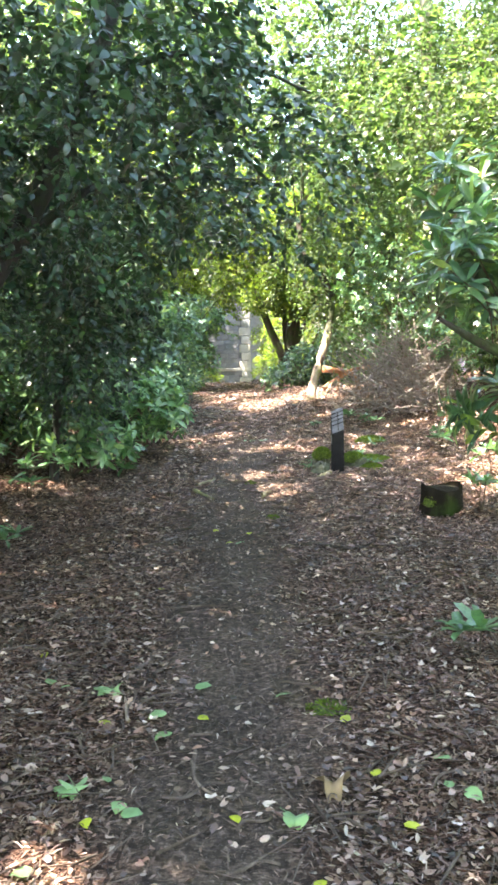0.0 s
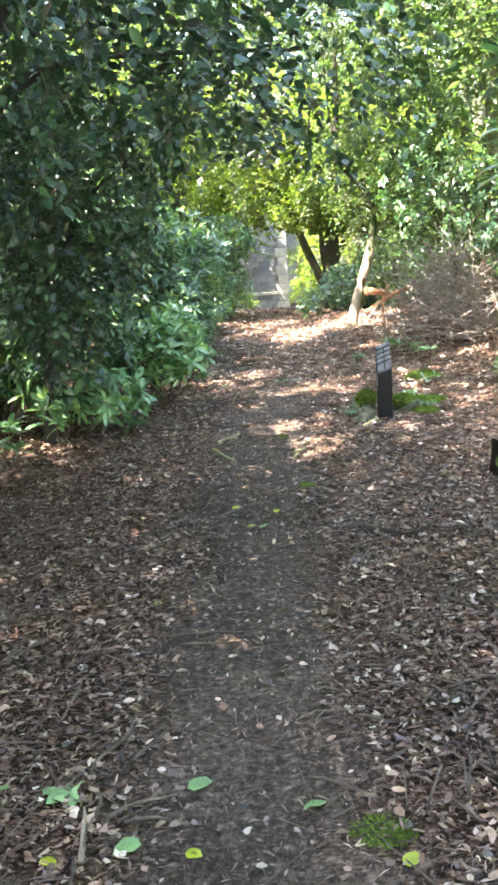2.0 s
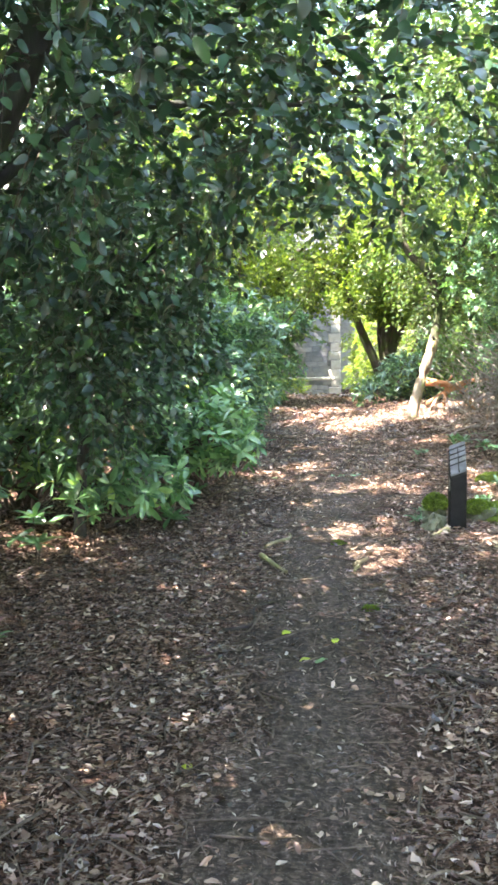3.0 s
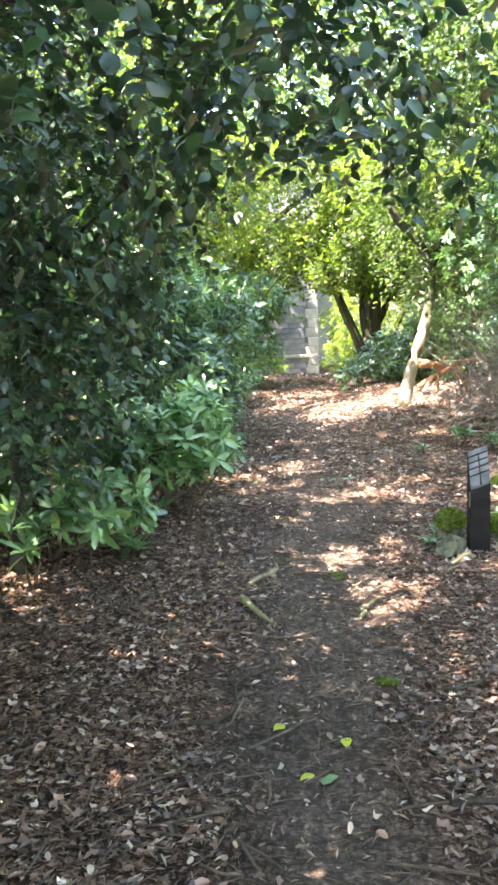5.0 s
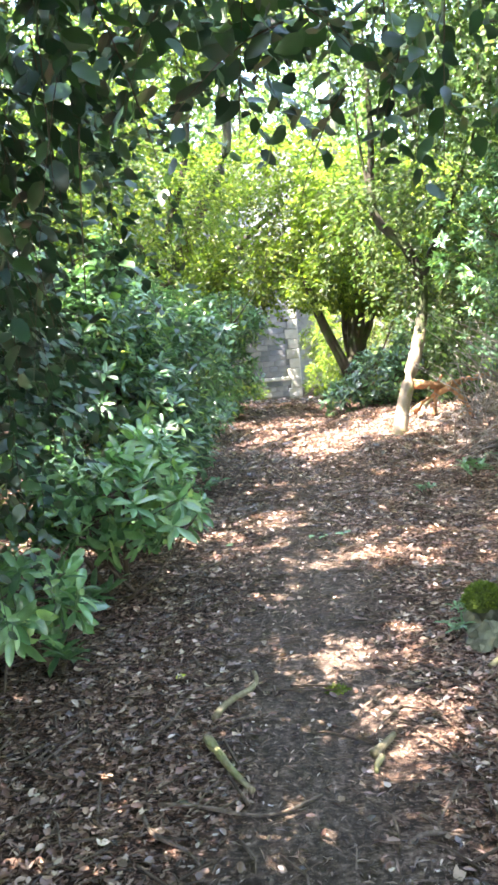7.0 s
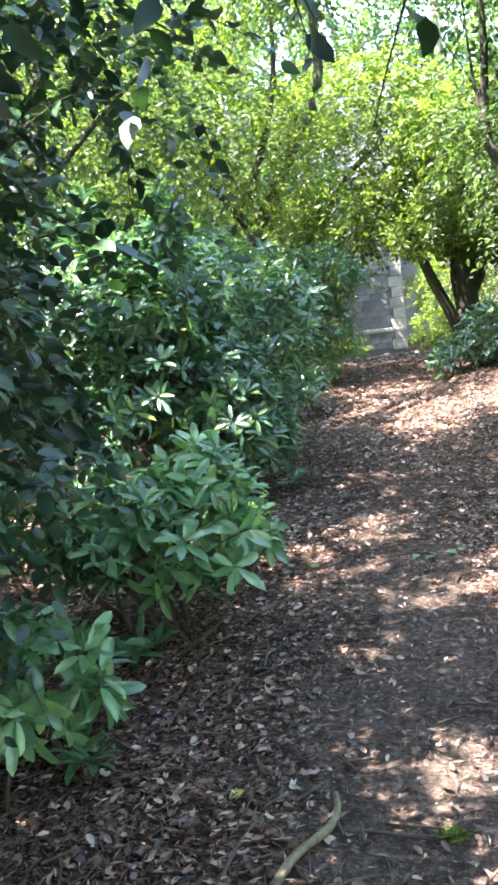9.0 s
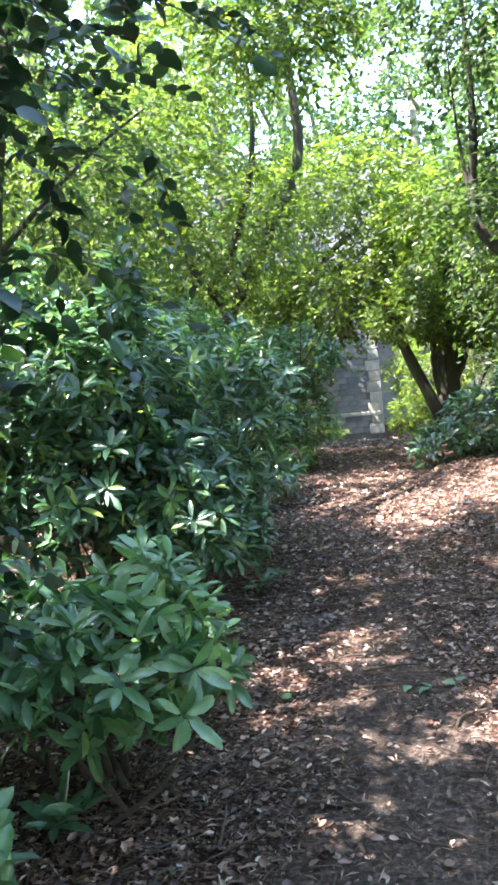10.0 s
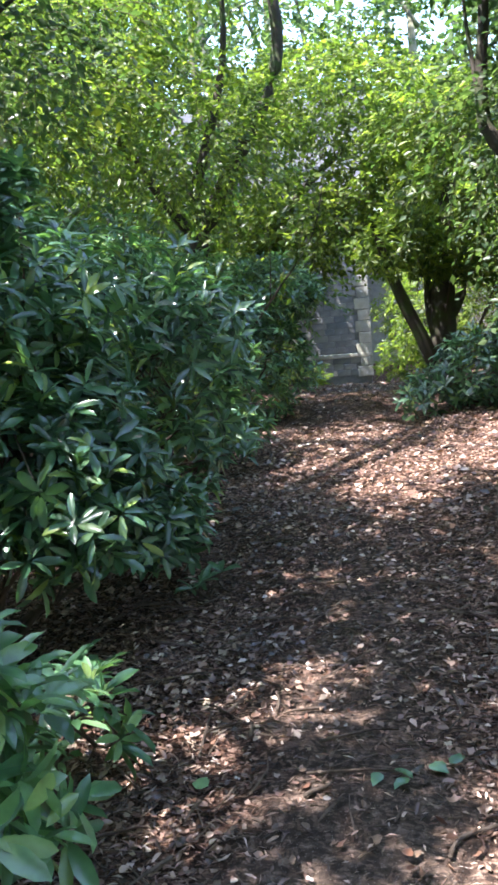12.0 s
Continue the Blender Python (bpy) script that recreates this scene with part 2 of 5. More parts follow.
def ragged(seed, n=7):
    """A torn, curled leaf with an uneven outline."""
    r = np.random.default_rng(seed)
    a = np.arange(n) * 2 * np.pi / n + r.normal(0, 0.18, n)
    q = r.uniform(0.5, 1.1, n) * np.where(np.arange(n) % 2, 1.0, 0.78)
    x, y = 0.5 * q * np.cos(a), 0.5 + 0.5 * q * np.sin(a)
    z = 0.7 * x * x + 0.45 * (y - 0.5) ** 2 + r.normal(0, 0.07, n)
    V = np.concatenate([np.stack([x, y, z], -1), [[0.0, 0.5, -0.02]]])
    return V, np.array([(n, i, (i + 1) % n) for i in range(n)])


RAGS = [ragged(k, 6 + k % 3) for k in range(6)]


def unit(a):
    return a / np.maximum(np.linalg.norm(a, axis=-1, keepdims=True), 1e-9)


def raw_mesh(name, V, F, smooth=True):
    me = bpy.data.meshes.new(name)
    V, F = np.ascontiguousarray(V, np.float32), np.ascontiguousarray(F, np.int32)
    k = F.shape[1]
    me.vertices.add(len(V)); me.vertices.foreach_set("co", V.ravel())
    me.loops.add(F.size); me.loops.foreach_set("vertex_index", F.ravel())
    me.polygons.add(len(F)); me.polygons.foreach_set("loop_start", np.arange(0, F.size, k, dtype=np.int32))
    me.polygons.foreach_set("use_smooth", np.full(len(F), smooth))
    me.update(calc_edges=True); me.validate()
    return me


def leaves(tmpl, P, D, N, L, W):
    """Leaves of one template: bases P, directions D, rough normals N, lengths L and widths W."""
    T, F = tmpl
    D = unit(D); S = unit(np.cross(D, N)); N = np.cross(S, D)
    V = (P[:, None] + S[:, None] * (T[None, :, 0:1] * W[:, None, None]) + D[:, None] * (T[None, :, 1:2] * L[:, None, None])
         + N[:, None] * (T[None, :, 2:3] * L[:, None, None]))
    n, k = len(P), len(T)
    return V.reshape(-1, 3), (F[None] + (np.arange(n) * k)[:, None, None]).reshape(-1, F.shape[1])


def tubes(lines, sides=5):
    """Round branches: each line is a list of (point, radius)."""
    Vs, Fs, o = [], [], 0
    a = np.arange(sides) * 2 * np.pi / sides
    for ln in lines:
        p = np.array([q for q, r in ln], float); r = np.array([r for q, r in ln], float)
        d = unit(np.gradient(p, axis=0))
        ref = np.where(np.abs(d[:, 2:3]) > 0.9, np.array([[1.0, 0, 0]]), np.array([[0, 0, 1.0]]))
        s = unit(np.cross(d, ref)); u = np.cross(s, d)
        V = p[:, None] + r[:, None, None] * (s[:, None] * np.cos(a)[None, :, None] + u[:, None] * np.sin(a)[None, :, None])
        n = len(ln)
        i = np.arange(n - 1)[:, None] * sides; j = np.arange(sides)[None]; j2 = (j + 1) % sides
        F = np.stack([i + j, i + j2, i + sides + j2, i + sides + j], -1).reshape(-1, 4)
        Vs.append(V.reshape(-1, 3)); Fs.append(F + o); o += n * sides
        for e, rev in ((0, 1), (n - 1, 0)):
            Vs.append(p[e:e + 1]); c = o; o += 1
            b = c - n * sides - (1 if e else 0) + e * sides
            q = np.stack([np.full(sides, c), b + (np.arange(sides) + rev) % sides, b + (np.arange(sides) + 1 - rev) % sides, np.full(sides, c)], -1)
            Fs.append(q)
    V = np.concatenate(Vs); F = np.concatenate(Fs)
    return V, F


def poly_mesh(name, V, F, smooth=True):
    """Quads, some of which close onto one corner and so are triangles."""
    tri = F[:, 0] == F[:, 3]
    me = bpy.data.meshes.new(name)
    me.from_pydata(np.asarray(V).tolist(), [], [f[:3] for f in F[tri].tolist()] + F[~tri].tolist())
    me.polygons.foreach_set("use_smooth", np.full(len(me.polygons), smooth))
    me.update()
    return me


def obj(name, me, mat, parent=None, label="", loc=None):
    ob = new(name, me)
    if mat is not None and not me.materials:
        me.materials.append(mat)
    if parent is not None:
        ob.parent = parent
    if loc is not None:
        ob.location = loc
    if label:
        ob["label"] = label
    return ob


def part(name, bm, mat, parent=None, label="", smooth=False):
    me = bpy.data.meshes.new(name)
    bm.normal_update(); bm.to_mesh(me); bm.free()
    if smooth:
        me.polygons.foreach_set("use_smooth", np.full(len(me.polygons), True))
    return obj(name, me, mat, parent, label)


def thing(name, loc, label, category, group="", kind=""):
    e = new(name)
    e.location = loc
    return tagged(e, label, category, group, kind)


def wander(rng, a, b, n, bend, r0, r1):
    """A branch from a to b with a bend and taper."""
    a, b = np.array(a, float), np.array(b, float)
    t = np.linspace(0, 1, n)[:, None]
    off = rng.normal(0, 1, 3) * bend
    p = a + (b - a) * t + off * np.sin(np.pi * t) + rng.normal(0, bend * 0.18, (n, 3)) * np.sin(np.pi * t)
    return [(p[i], r0 + (r1 - r0) * (i / (n - 1)) ** 0.8) for i in range(n)]


def smoothstep(a, b, x):
    t = np.clip((x - a) / (b - a), 0, 1)
    return t * t * (3 - 2 * t)


def gz(x, y):
    """Height of the ground."""
    x, y = np.asarray(x, float), np.asarray(y, float)
    z = np.interp(y, [-50, 8, 12, 15, 19.5, 22, 24, 26, 30, 40], [-0.05, -0.065, -0.075, -0.13, -0.29, -0.46, -0.64, -1.05, -1.85, -1.9])
    z = z + 0.1 * smoothstep(0.35, 1.1, x) * smoothstep(11.0, 13.6, y) * smoothstep(21.0, 16.5, y)
    z = z + 0.03 * smoothstep(0.5, 1.4, np.abs(x + 0.1)) + 0.14 * smoothstep(1.4, 4.0, np.abs(x)) * smoothstep(30, 20, y)
    z = z + 0.016 * np.sin(x * 3.1 + np.sin(y * 1.7)) * np.sin(y * 2.3 + 0.7 * x) + 0.01 * np.sin(7.3 * x + 2 * np.sin(3 * y)) * np.sin(5.9 * y + x)
    return z - 0.012


def on_ground(x, y, up=0.0):
    return (x, y, float(gz(x, y)) + up)


# ---- ground ----
gxs = np.unique(np.concatenate([np.linspace(-3.2, 3.2, 130), np.linspace(3.4, 12, 30), -np.linspace(3.4, 12, 30), np.geomspace(14, 900, 16), -np.geomspace(14, 900, 16)]))
gys = np.unique(np.concatenate([np.linspace(-1.5, 22, 380), np.linspace(22.2, 45, 60), np.geomspace(48, 900, 16), -np.geomspace(1.8, 900, 30)]))
GX, GY = np.meshgrid(gxs, gys)
rg = np.random.default_rng(5)
GZ = gz(GX, GY) + rg.normal(0, 0.0045, GX.shape) * (np.abs(GX) < 3.3)
nx, ny = len(gxs), len(gys)
gi = (np.arange(ny - 1)[:, None] * nx + np.arange(nx - 1)[None]).ravel()
ground = obj("ground", raw_mesh("ground", np.stack([GX, GY, GZ], -1).reshape(-1, 3), np.stack([gi, gi + 1, gi + 1 + nx, gi + nx], -1)), M_GROUND)
tagged(ground, "trodden dark earth path through brown woodland floor", "ground", kind="structure")

# ---- foliage builders ----


def rosettes(rng, C, A, per, length, width, tmpl=LONG, droop=0.08):
    """Whorls of long leaves at C about the shoots' axes A."""
    n = len(C)
    A = unit(A)
    ref = unit(np.cross(A, unit(rng.normal(0, 1, (n, 3)))))
    up2 = np.cross(A, ref)
    k = per
    ang = (np.arange(k)[None] * (2 * np.pi / k) * 1.0 + rng.uniform(0, 6.28, (n, 1)) + rng.normal(0, 0.25, (n, k)))
    el = rng.normal(0.25, 0.33, (n, k))
    R = ref[:, None] * np.cos(ang)[..., None] + up2[:, None] * np.sin(ang)[..., None]
    D = R * np.cos(el)[..., None] + A[:, None] * np.sin(el)[..., None]
    D = D + np.array([0, 0, -droop]) * rng.uniform(0, 1, (n, k, 1))
    N = A[:, None] * np.cos(el)[..., None] - R * np.sin(el)[..., None]
    P = C[:, None] + A[:, None] * rng.uniform(-0.25, 0.15, (n, k, 1)) * length + D * 0.012
    L = rng.uniform(0.65, 1.1, (n, k)) * length
    W = L * width * rng.uniform(0.85, 1.15, (n, k))
    f = lambda a: a.reshape(-1, 3)
    return leaves(tmpl, f(P), f(D), f(N), L.ravel(), W.ravel())


def shell_points(rng, blobs, n, inner=0.72, low=0.06):
    """Points near the skins of a set of overlapping ellipsoids, with the way outwards."""
    B = np.array(blobs, float)
    area = (B[:, 3] * B[:, 4] + B[:, 4] * B[:, 5] + B[:, 3] * B[:, 5])
    w = rng.choice(len(B), n * 2, p=area / area.sum())
    u = unit(rng.normal(0, 1, (n * 2, 3)))
    lump = 1 + 0.16 * np.sin(u[:, 0] * 7 + w) * np.sin(u[:, 1] * 6 + 2 * w) * np.sin(u[:, 2] * 5)
    rad = rng.uniform(inner, 1.04, n * 2) * lump
    P = B[w, :3] + u * B[w, 3:] * rad[:, None]
    keep = P[:, 2] > gz(P[:, 0], P[:, 1]) + low
    for i in range(len(B)):
        q = np.linalg.norm((P - B[i, :3]) / B[i, 3:], axis=1)
        keep &= ~((q < 0.68) & (w != i))
    P, u = P[keep][:n], unit(u[keep] / B[w[keep], 3:])[:n]
    return P, u


def clear_of_path(P, r=0.3):
    """True where a point is well off the line walked."""
    ys = np.clip(P[:, 1], -0.5, 7.8)
    px = np.interp(ys, [0, 2, 3.3, 4, 4.7, 5.8, 7, 7.8], [0.1, 0.15, -0.1, 0.0, 0.02, 0.0, -0.12, 0.03])
    pz = np.interp(ys, [0, 2, 3.3, 4.7, 5.8, 7.8], [1.74, 1.69, 1.7, 1.63, 1.75, 1.6])
    d = np.sqrt((P[:, 0] - px) ** 2 + (P[:, 1] - ys) ** 2 + (np.where(P[:, 2] > pz, 1.7, 1.0) * (P[:, 2] - pz)) ** 2)
    return d > r


def rhododendron(seed, base, blobs, n, label, mat=None, length=0.15, per=8, width=0.3, tmpl=LONG, stems=14, group="rhododendrons along the path", name="rhododendron_bush", inner=0.72):
    rng = np.random.default_rng(seed)
    th = thing(name, on_ground(*base, -0.01), label, "shrub", group)
    C, U = shell_points(rng, blobs, n, inner)
    ok = clear_of_path(C, 0.5)
    C, U = C[ok], U[ok]
    A = U * 0.6 + np.array([0, 0, 0.7]) + rng.normal(0, 0.32, U.shape)
    V, F = rosettes(rng, C, A, per, length, width, tmpl)
    o = np.array(th.location)
    obj("foliage", raw_mesh("foliage", V - o, F), mat or M_RHODO, th, "glossy dark green whorled leaves")["kind"] = "stuff"
    pick = rng.choice(len(C), min(stems * 5, len(C)), replace=False)
    lines = []
    for k, i in enumerate(pick):
        b = o + np.array([rng.normal(0, 0.12), rng.normal(0, 0.12), 0.0])
        if k % 5 and lines:
            src = lines[rng.integers(0, len(lines))]
            b = np.array(src[len(src) // 2][0])
            lines.append(wander(rng, b, C[i], 5, 0.05, 0.008, 0.003))
        else:
            lines.append(wander(rng, b, C[i], 7, 0.12, 0.02, 0.004))
    for ln in lines[::5]:
        V, F = tubes([ln], 6)
        obj("stem", poly_mesh("stem", V - o, F), M_STEM, th, "thin brown twisting stem")
    V, F = tubes([ln for k, ln in enumerate(lines) if k % 5], 4)
    obj("branchwork", poly_mesh("branchwork", V - o, F), M_STEM, th)["kind"] = "stuff"
    return th


def sprays(rng, P, D, n_leaf, tlen, L, W, tmpl, droop=0.3, flat=0.6, clear=None):
    """Leaves set alternately along thin twigs that start at P and run along D."""
    n = len(P)
    D = unit(D)
    t = (np.arange(n_leaf) + 0.5) / n_leaf
    ln = rng.uniform(0.6, 1.2, n) * tlen
    side = unit(np.cross(D, np.array([0, 0, 1.0]) + rng.normal(0, 0.2, (n, 3))))
    sg = np.where(np.arange(n_leaf) % 2, 1.0, -1.0)
    Q = P[:, None] + D[:, None] * (t[None, :, None] * ln[:, None, None]) - np.array([0, 0, 1.0]) * (t ** 2)[None, :, None] * (ln * droop)[:, None, None]
    LD = side[:, None] * sg[None, :, None] * rng.uniform(0.5, 1.1, (n, n_leaf, 1)) + D[:, None] * 0.6 + rng.normal(0, 0.3, (n, n_leaf, 3)) + np.array([0, 0, -0.25])
    N = np.array([0, 0, 1.0]) * flat + rng.normal(0, 0.45, (n, n_leaf, 3))
    l = rng.uniform(0.65, 1.2, (n, n_leaf)) * L
    w = (l * W * rng.uniform(0.85, 1.15, l.shape)).ravel()
    q, ld, nn, l = Q.reshape(-1, 3), LD.reshape(-1, 3), N.reshape(-1, 3), l.ravel()
    if clear is not None:
        ok = clear_of_path(q + unit(ld) * l[:, None] * 0.6, clear)
        q, ld, nn, l, w = q[ok], ld[ok], nn[ok], l[ok], w[ok]
    Vl, Fl = leaves(tmpl, q, ld, nn, l, w)
    return Vl, Fl, Q


def twig_tubes(Q, P, r=0.0022):
    """Three-sided twigs through the points that the leaves sit on."""
    K = np.concatenate([P[:, None], Q[:, 1::3], Q[:, -1:]], 1)
    n, k, _ = K.shape
    a = np.arange(3) * 2.094
    ring = np.stack([np.cos(a), 0 * a, np.sin(a)], -1)
    ring2 = np.stack([0 * a, np.cos(a), np.sin(a)], -1)
    dirx = np.abs(K[:, -1, 0] - K[:, 0, 0]) > np.abs(K[:, -1, 1] - K[:, 0, 1])
    R = np.where(dirx[:, None, None, None], ring2[None, None], ring[None, None])
    V = K[:, :, None] + R * (r * np.linspace(1.3, 0.6, k))[None, :, None, None]
    i = (np.arange(n) * k * 3)[:, None, None] + (np.arange(k - 1) * 3)[None, :, None]
    j = np.arange(3)[None, None]; j2 = (j + 1) % 3
    F = np.stack([i + j, i + j2, i + 3 + j2, i + 3 + j], -1).reshape(-1, 4)
    return V.reshape(-1, 3), F


def blob_points(rng, blobs, n, inner=0.35):
    B = np.array(blobs, float)
    vol = B[:, 3] * B[:, 4] * B[:, 5]
    w = rng.choice(len(B), n, p=vol / vol.sum())
    u = unit(rng.normal(0, 1, (n, 3)))
    return B[w, :3] + u * B[w, 3:] * (rng.uniform(inner ** 3, 1, n) ** (1 / 3))[:, None], u


def tree(name, seed, base, trunk, limbs, blobs, n, label, leafmat, bark, L=0.12, W=0.55, n_leaf=12, tlen=0.5, tmpl=DIAM, twigs=True, group="", keep=None, crown_label="", droop=0.3, limb_bark=None):
    """A tree: trunk lines and limb lines of (x, y, z, radius), and a crown of leafy sprays round the blobs."""
    rng = np.random.default_rng(seed)
    o = np.array(on_ground(*base, -0.02))
    th = thing(name, o, label, "tree", group)
    for ln in trunk:
        V, F = tubes([refine(rng, ln)], 10)
        obj("trunk", poly_mesh("trunk", V - o, F), bark, th)
    for ln in limbs:
        V, F = tubes([refine(rng, ln)], 6)
        obj("limb", poly_mesh("limb", V - o, F), limb_bark or bark, th)
    P, U = blob_points(rng, blobs, n)
    if keep is not None:
        ok = keep(P)
        P, U = P[ok], U[ok]
    D = U * 0.8 + rng.normal(0, 0.5, U.shape) + np.array([0, 0, -0.1])
    V, F, Q = sprays(rng, P, D, n_leaf, tlen, L, W, tmpl, droop, clear=0.58)
    far = clear_of_path(Q[:, -1], 0.36) & clear_of_path(Q[:, n_leaf // 2], 0.36)
    Q, P = Q[far], P[far]
    crown = obj("crown", raw_mesh("crown", V - o, F), leafmat, th, crown_label)
    crown["kind"] = "stuff"
    if twigs:
        V, F = twig_tubes(Q, P)
        obj("fine_branchwork", raw_mesh("fine_branchwork", V - o, F), M_STEM, th)["kind"] = "stuff"
    return th


def refine(rng, ln, sub=4):
    """A line of (x, y, z, radius) made finer, rounder and a little uneven."""
    a = np.array(ln, float)
    t = np.linspace(0, len(a) - 1, (len(a) - 1) * sub + 1)
    out = []
    for s in t:
        i = min(int(s), len(a) - 2); f = s - i
        p0, p1, p2, p3 = a[max(i - 1, 0)], a[i], a[i + 1], a[min(i + 2, len(a) - 1)]
        q = 0.5 * (2 * p1 + (p2 - p0) * f + (2 * p0 - 5 * p1 + 4 * p2 - p3) * f * f + (3 * p1 - p0 - 3 * p2 + p3) * f ** 3)
        r = q[3] * (1 + rng.normal(0, 0.025))
        out.append((q[:3] + rng.normal(0, 0.03, 3) * q[3], r))
    return out


# ---- trees and shrubs ----
# evergreen that leans over the path
rng = np.random.default_rng(11)
over = [(-2.6, 4.6, 2.9, 1.3, 1.5, 1.1), (-1.9, 6.2, 2.9, 1.2, 1.6, 1.05), (-0.75, 5.9, 2.75, 1.0, 1.5, 0.85), (0.1, 6.1, 2.75, 0.75, 1.2, 0.75), (-1.5, 8.0, 3.1, 0.9, 1.3, 1.0),
        (-2.9, 7.2, 2.2, 1.0, 1.2, 1.4), (-0.9, 4.6, 3.5, 1.2, 1.2, 0.9), (-2.4, 5.6, 1.5, 0.7, 0.9, 0.9), (-0.95, 8.4, 2.3, 0.5, 0.5, 0.42), (-0.9, 9.9, 2.75, 0.35, 0.35, 0.4), (0.25, 6.3, 2.15, 0.4, 0.5, 0.2), (-0.95, 8.5, 1.8, 0.25, 0.35, 0.45)]


def crown_gaps(P):
    """False in the gaps cut through the crowns to let sun reach the path."""
    ok = np.ones(len(P), bool)
    for x, y, r in ((0.3, 7.55, 0.3), (0.05, 8.2, 0.27), (0.1, 4.4, 0.2), (0.75, 10.2, 0.3)):
        q = P - np.array([x, y, 0.0])
        t = q @ np.array(SUN)
        ok &= np.linalg.norm(q - t[:, None] * np.array(SUN), axis=1) > r * (1 + 0.04 * t)
    return ok


holly_keep = lambda P: clear_of_path(P, 0.42) & crown_gaps(P)
tree("holly_tree", 11, (-2.25, 5.2),
     [[(-2.25, 5.2, -0.1, .13), (-2.06, 5.15, 1.2, .095), (-1.46, 5.15, 2.08, .08), (-0.92, 5.2, 3.05, .06), (-0.6, 5.5, 4.2, .03)],
      [(-2.4, 5.3, -0.1, .08), (-2.5, 5.4, 1.2, .06), (-2.7, 5.6, 2.6, .04), (-2.8, 5.7, 3.6, .02)]],
     [[(-1.5, 5.1, 2.0, .04), (-1.0, 5.6, 2.5, .025), (-0.4, 6.0, 2.6, .015), (0.3, 6.2, 2.6, .006)], [(-1.8, 5.2, 1.5, .04), (-1.9, 6.2, 2.4, .03), (-1.6, 7.6, 3.0, .015), (-1.3, 8.6, 2.9, .006)],
      [(-0.95, 5.2, 3.1, .03), (-0.2, 5.4, 3.3, .018), (0.5, 5.7, 3.1, .007)], [(-1.6, 7.6, 3.0, .015), (-1.2, 8.6, 2.9, .01), (-0.9, 10.0, 2.8, .004)], [(-2.5, 5.4, 1.2, .03), (-2.9, 6.5, 1.9, .02), (-3.0, 7.4, 2.3, .01)]],
     over, 3500, "dark evergreen holly tree leaning over the path", M_HOLLY, M_HOLLYBARK, L=0.068, W=0.55, n_leaf=13, tlen=0.36, tmpl=OVAL, keep=holly_keep, crown_label="dense dark glossy leaves", droop=0.5)

tree("holly_tree", 13, (-1.95, 8.0), [[(-1.95, 8.0, -0.1, .05), (-1.85, 8.0, 0.8, .042), (-1.65, 8.05, 1.6, .03), (-1.45, 8.2, 2.4, .012)]],
     [[(-1.85, 8.0, 0.8, .022), (-1.65, 8.3, 1.3, .014), (-1.45, 8.6, 1.6, .005)], [(-1.8, 8.0, 1.1, .02), (-1.6, 7.4, 1.5, .012), (-1.35, 6.9, 1.6, .005)], [(-1.7, 8.03, 1.4, .018), (-1.3, 7.5, 1.9, .012), (-0.85, 6.8, 2.1, .005)], [(-1.65, 8.05, 1.6, .02), (-1.9, 8.5, 2.0, .01), (-2.0, 9.0, 2.1, .004)]],
     [(-1.5, 8.5, 1.5, 0.3, 0.45, 0.5), (-1.55, 7.7, 1.4, 0.38, 0.65, 0.6), (-1.45, 6.9, 1.65, 0.32, 0.6, 0.5), (-1.7, 8.3, 2.2, 0.45, 0.7, 0.5), (-0.9, 6.8, 2.05, 0.35, 0.55, 0.32), (-1.15, 7.4, 1.8, 0.35, 0.5, 0.42)], 640,
     "young holly with drooping leafy branches beside the rhododendrons", M_HOLLY, M_HOLLYBARK, L=0.068, W=0.55, n_leaf=13, tlen=0.34, tmpl=OVAL, keep=holly_keep, crown_label="drooping dark glossy leaves", droop=0.7)

L_R = "dark green rhododendron bush overhanging the path edge"
rhododendron(21, (-1.4, 9.45), [(-1.2, 9.4, 0.5, 0.5, 0.44, 0.26), (-1.75, 9.5, 0.62, 0.42, 0.42, 0.3), (-1.05, 9.5, 0.72, 0.18, 0.2, 0.18)], 230, "low rhododendron bush with bright tips by the path", mat=M_RHODO_LIT, length=0.14, width=0.33, stems=9)
rhododendron(20, (-1.6, 8.45), [(-1.58, 8.4, 0.3, 0.4, 0.3, 0.2), (-1.9, 8.2, 0.42, 0.35, 0.35, 0.2)], 75, "low spreading rhododendron at the path edge, leaves coloured as lit", mat=M_RHODO_LIT, length=0.16, width=0.32, stems=6)
rhododendron(19, (-1.05, 10.2), [(-1.05, 10.2, 0.2, 0.25, 0.22, 0.18)], 22, "small rhododendron shoot at the path edge", mat=M_RHODO_LIT, length=0.13, width=0.33, stems=3)
rhododendron(22, (-2.6, 8.6), [(-2.45, 8.6, 0.75, 0.7, 0.7, 0.5), (-2.6, 9.0, 1.3, 0.85, 0.8, 0.6)], 850, L_R, length=0.13, inner=0.55)
rhododendron(23, (-1.9, 11.3), [(-1.68, 11.3, 0.95, 0.75, 0.8, 0.5), (-2.0, 11.5, 1.5, 0.95, 1.0, 0.5), (-1.28, 11.1, 0.72, 0.4, 0.5, 0.26), (-1.16, 12.0, 0.34, 0.3, 0.33, 0.22), (-1.45, 11.1, 1.95, 0.1, 0.1, 0.26), (-1.95, 11.0, 2.02, 0.1, 0.1, 0.3), (-1.7, 12.1, 2.0, 0.12, 0.12, 0.3), (-2.4, 11.6, 2.05, 0.12, 0.12, 0.3)], 1780, L_R, length=0.125, width=0.3, inner=0.55)
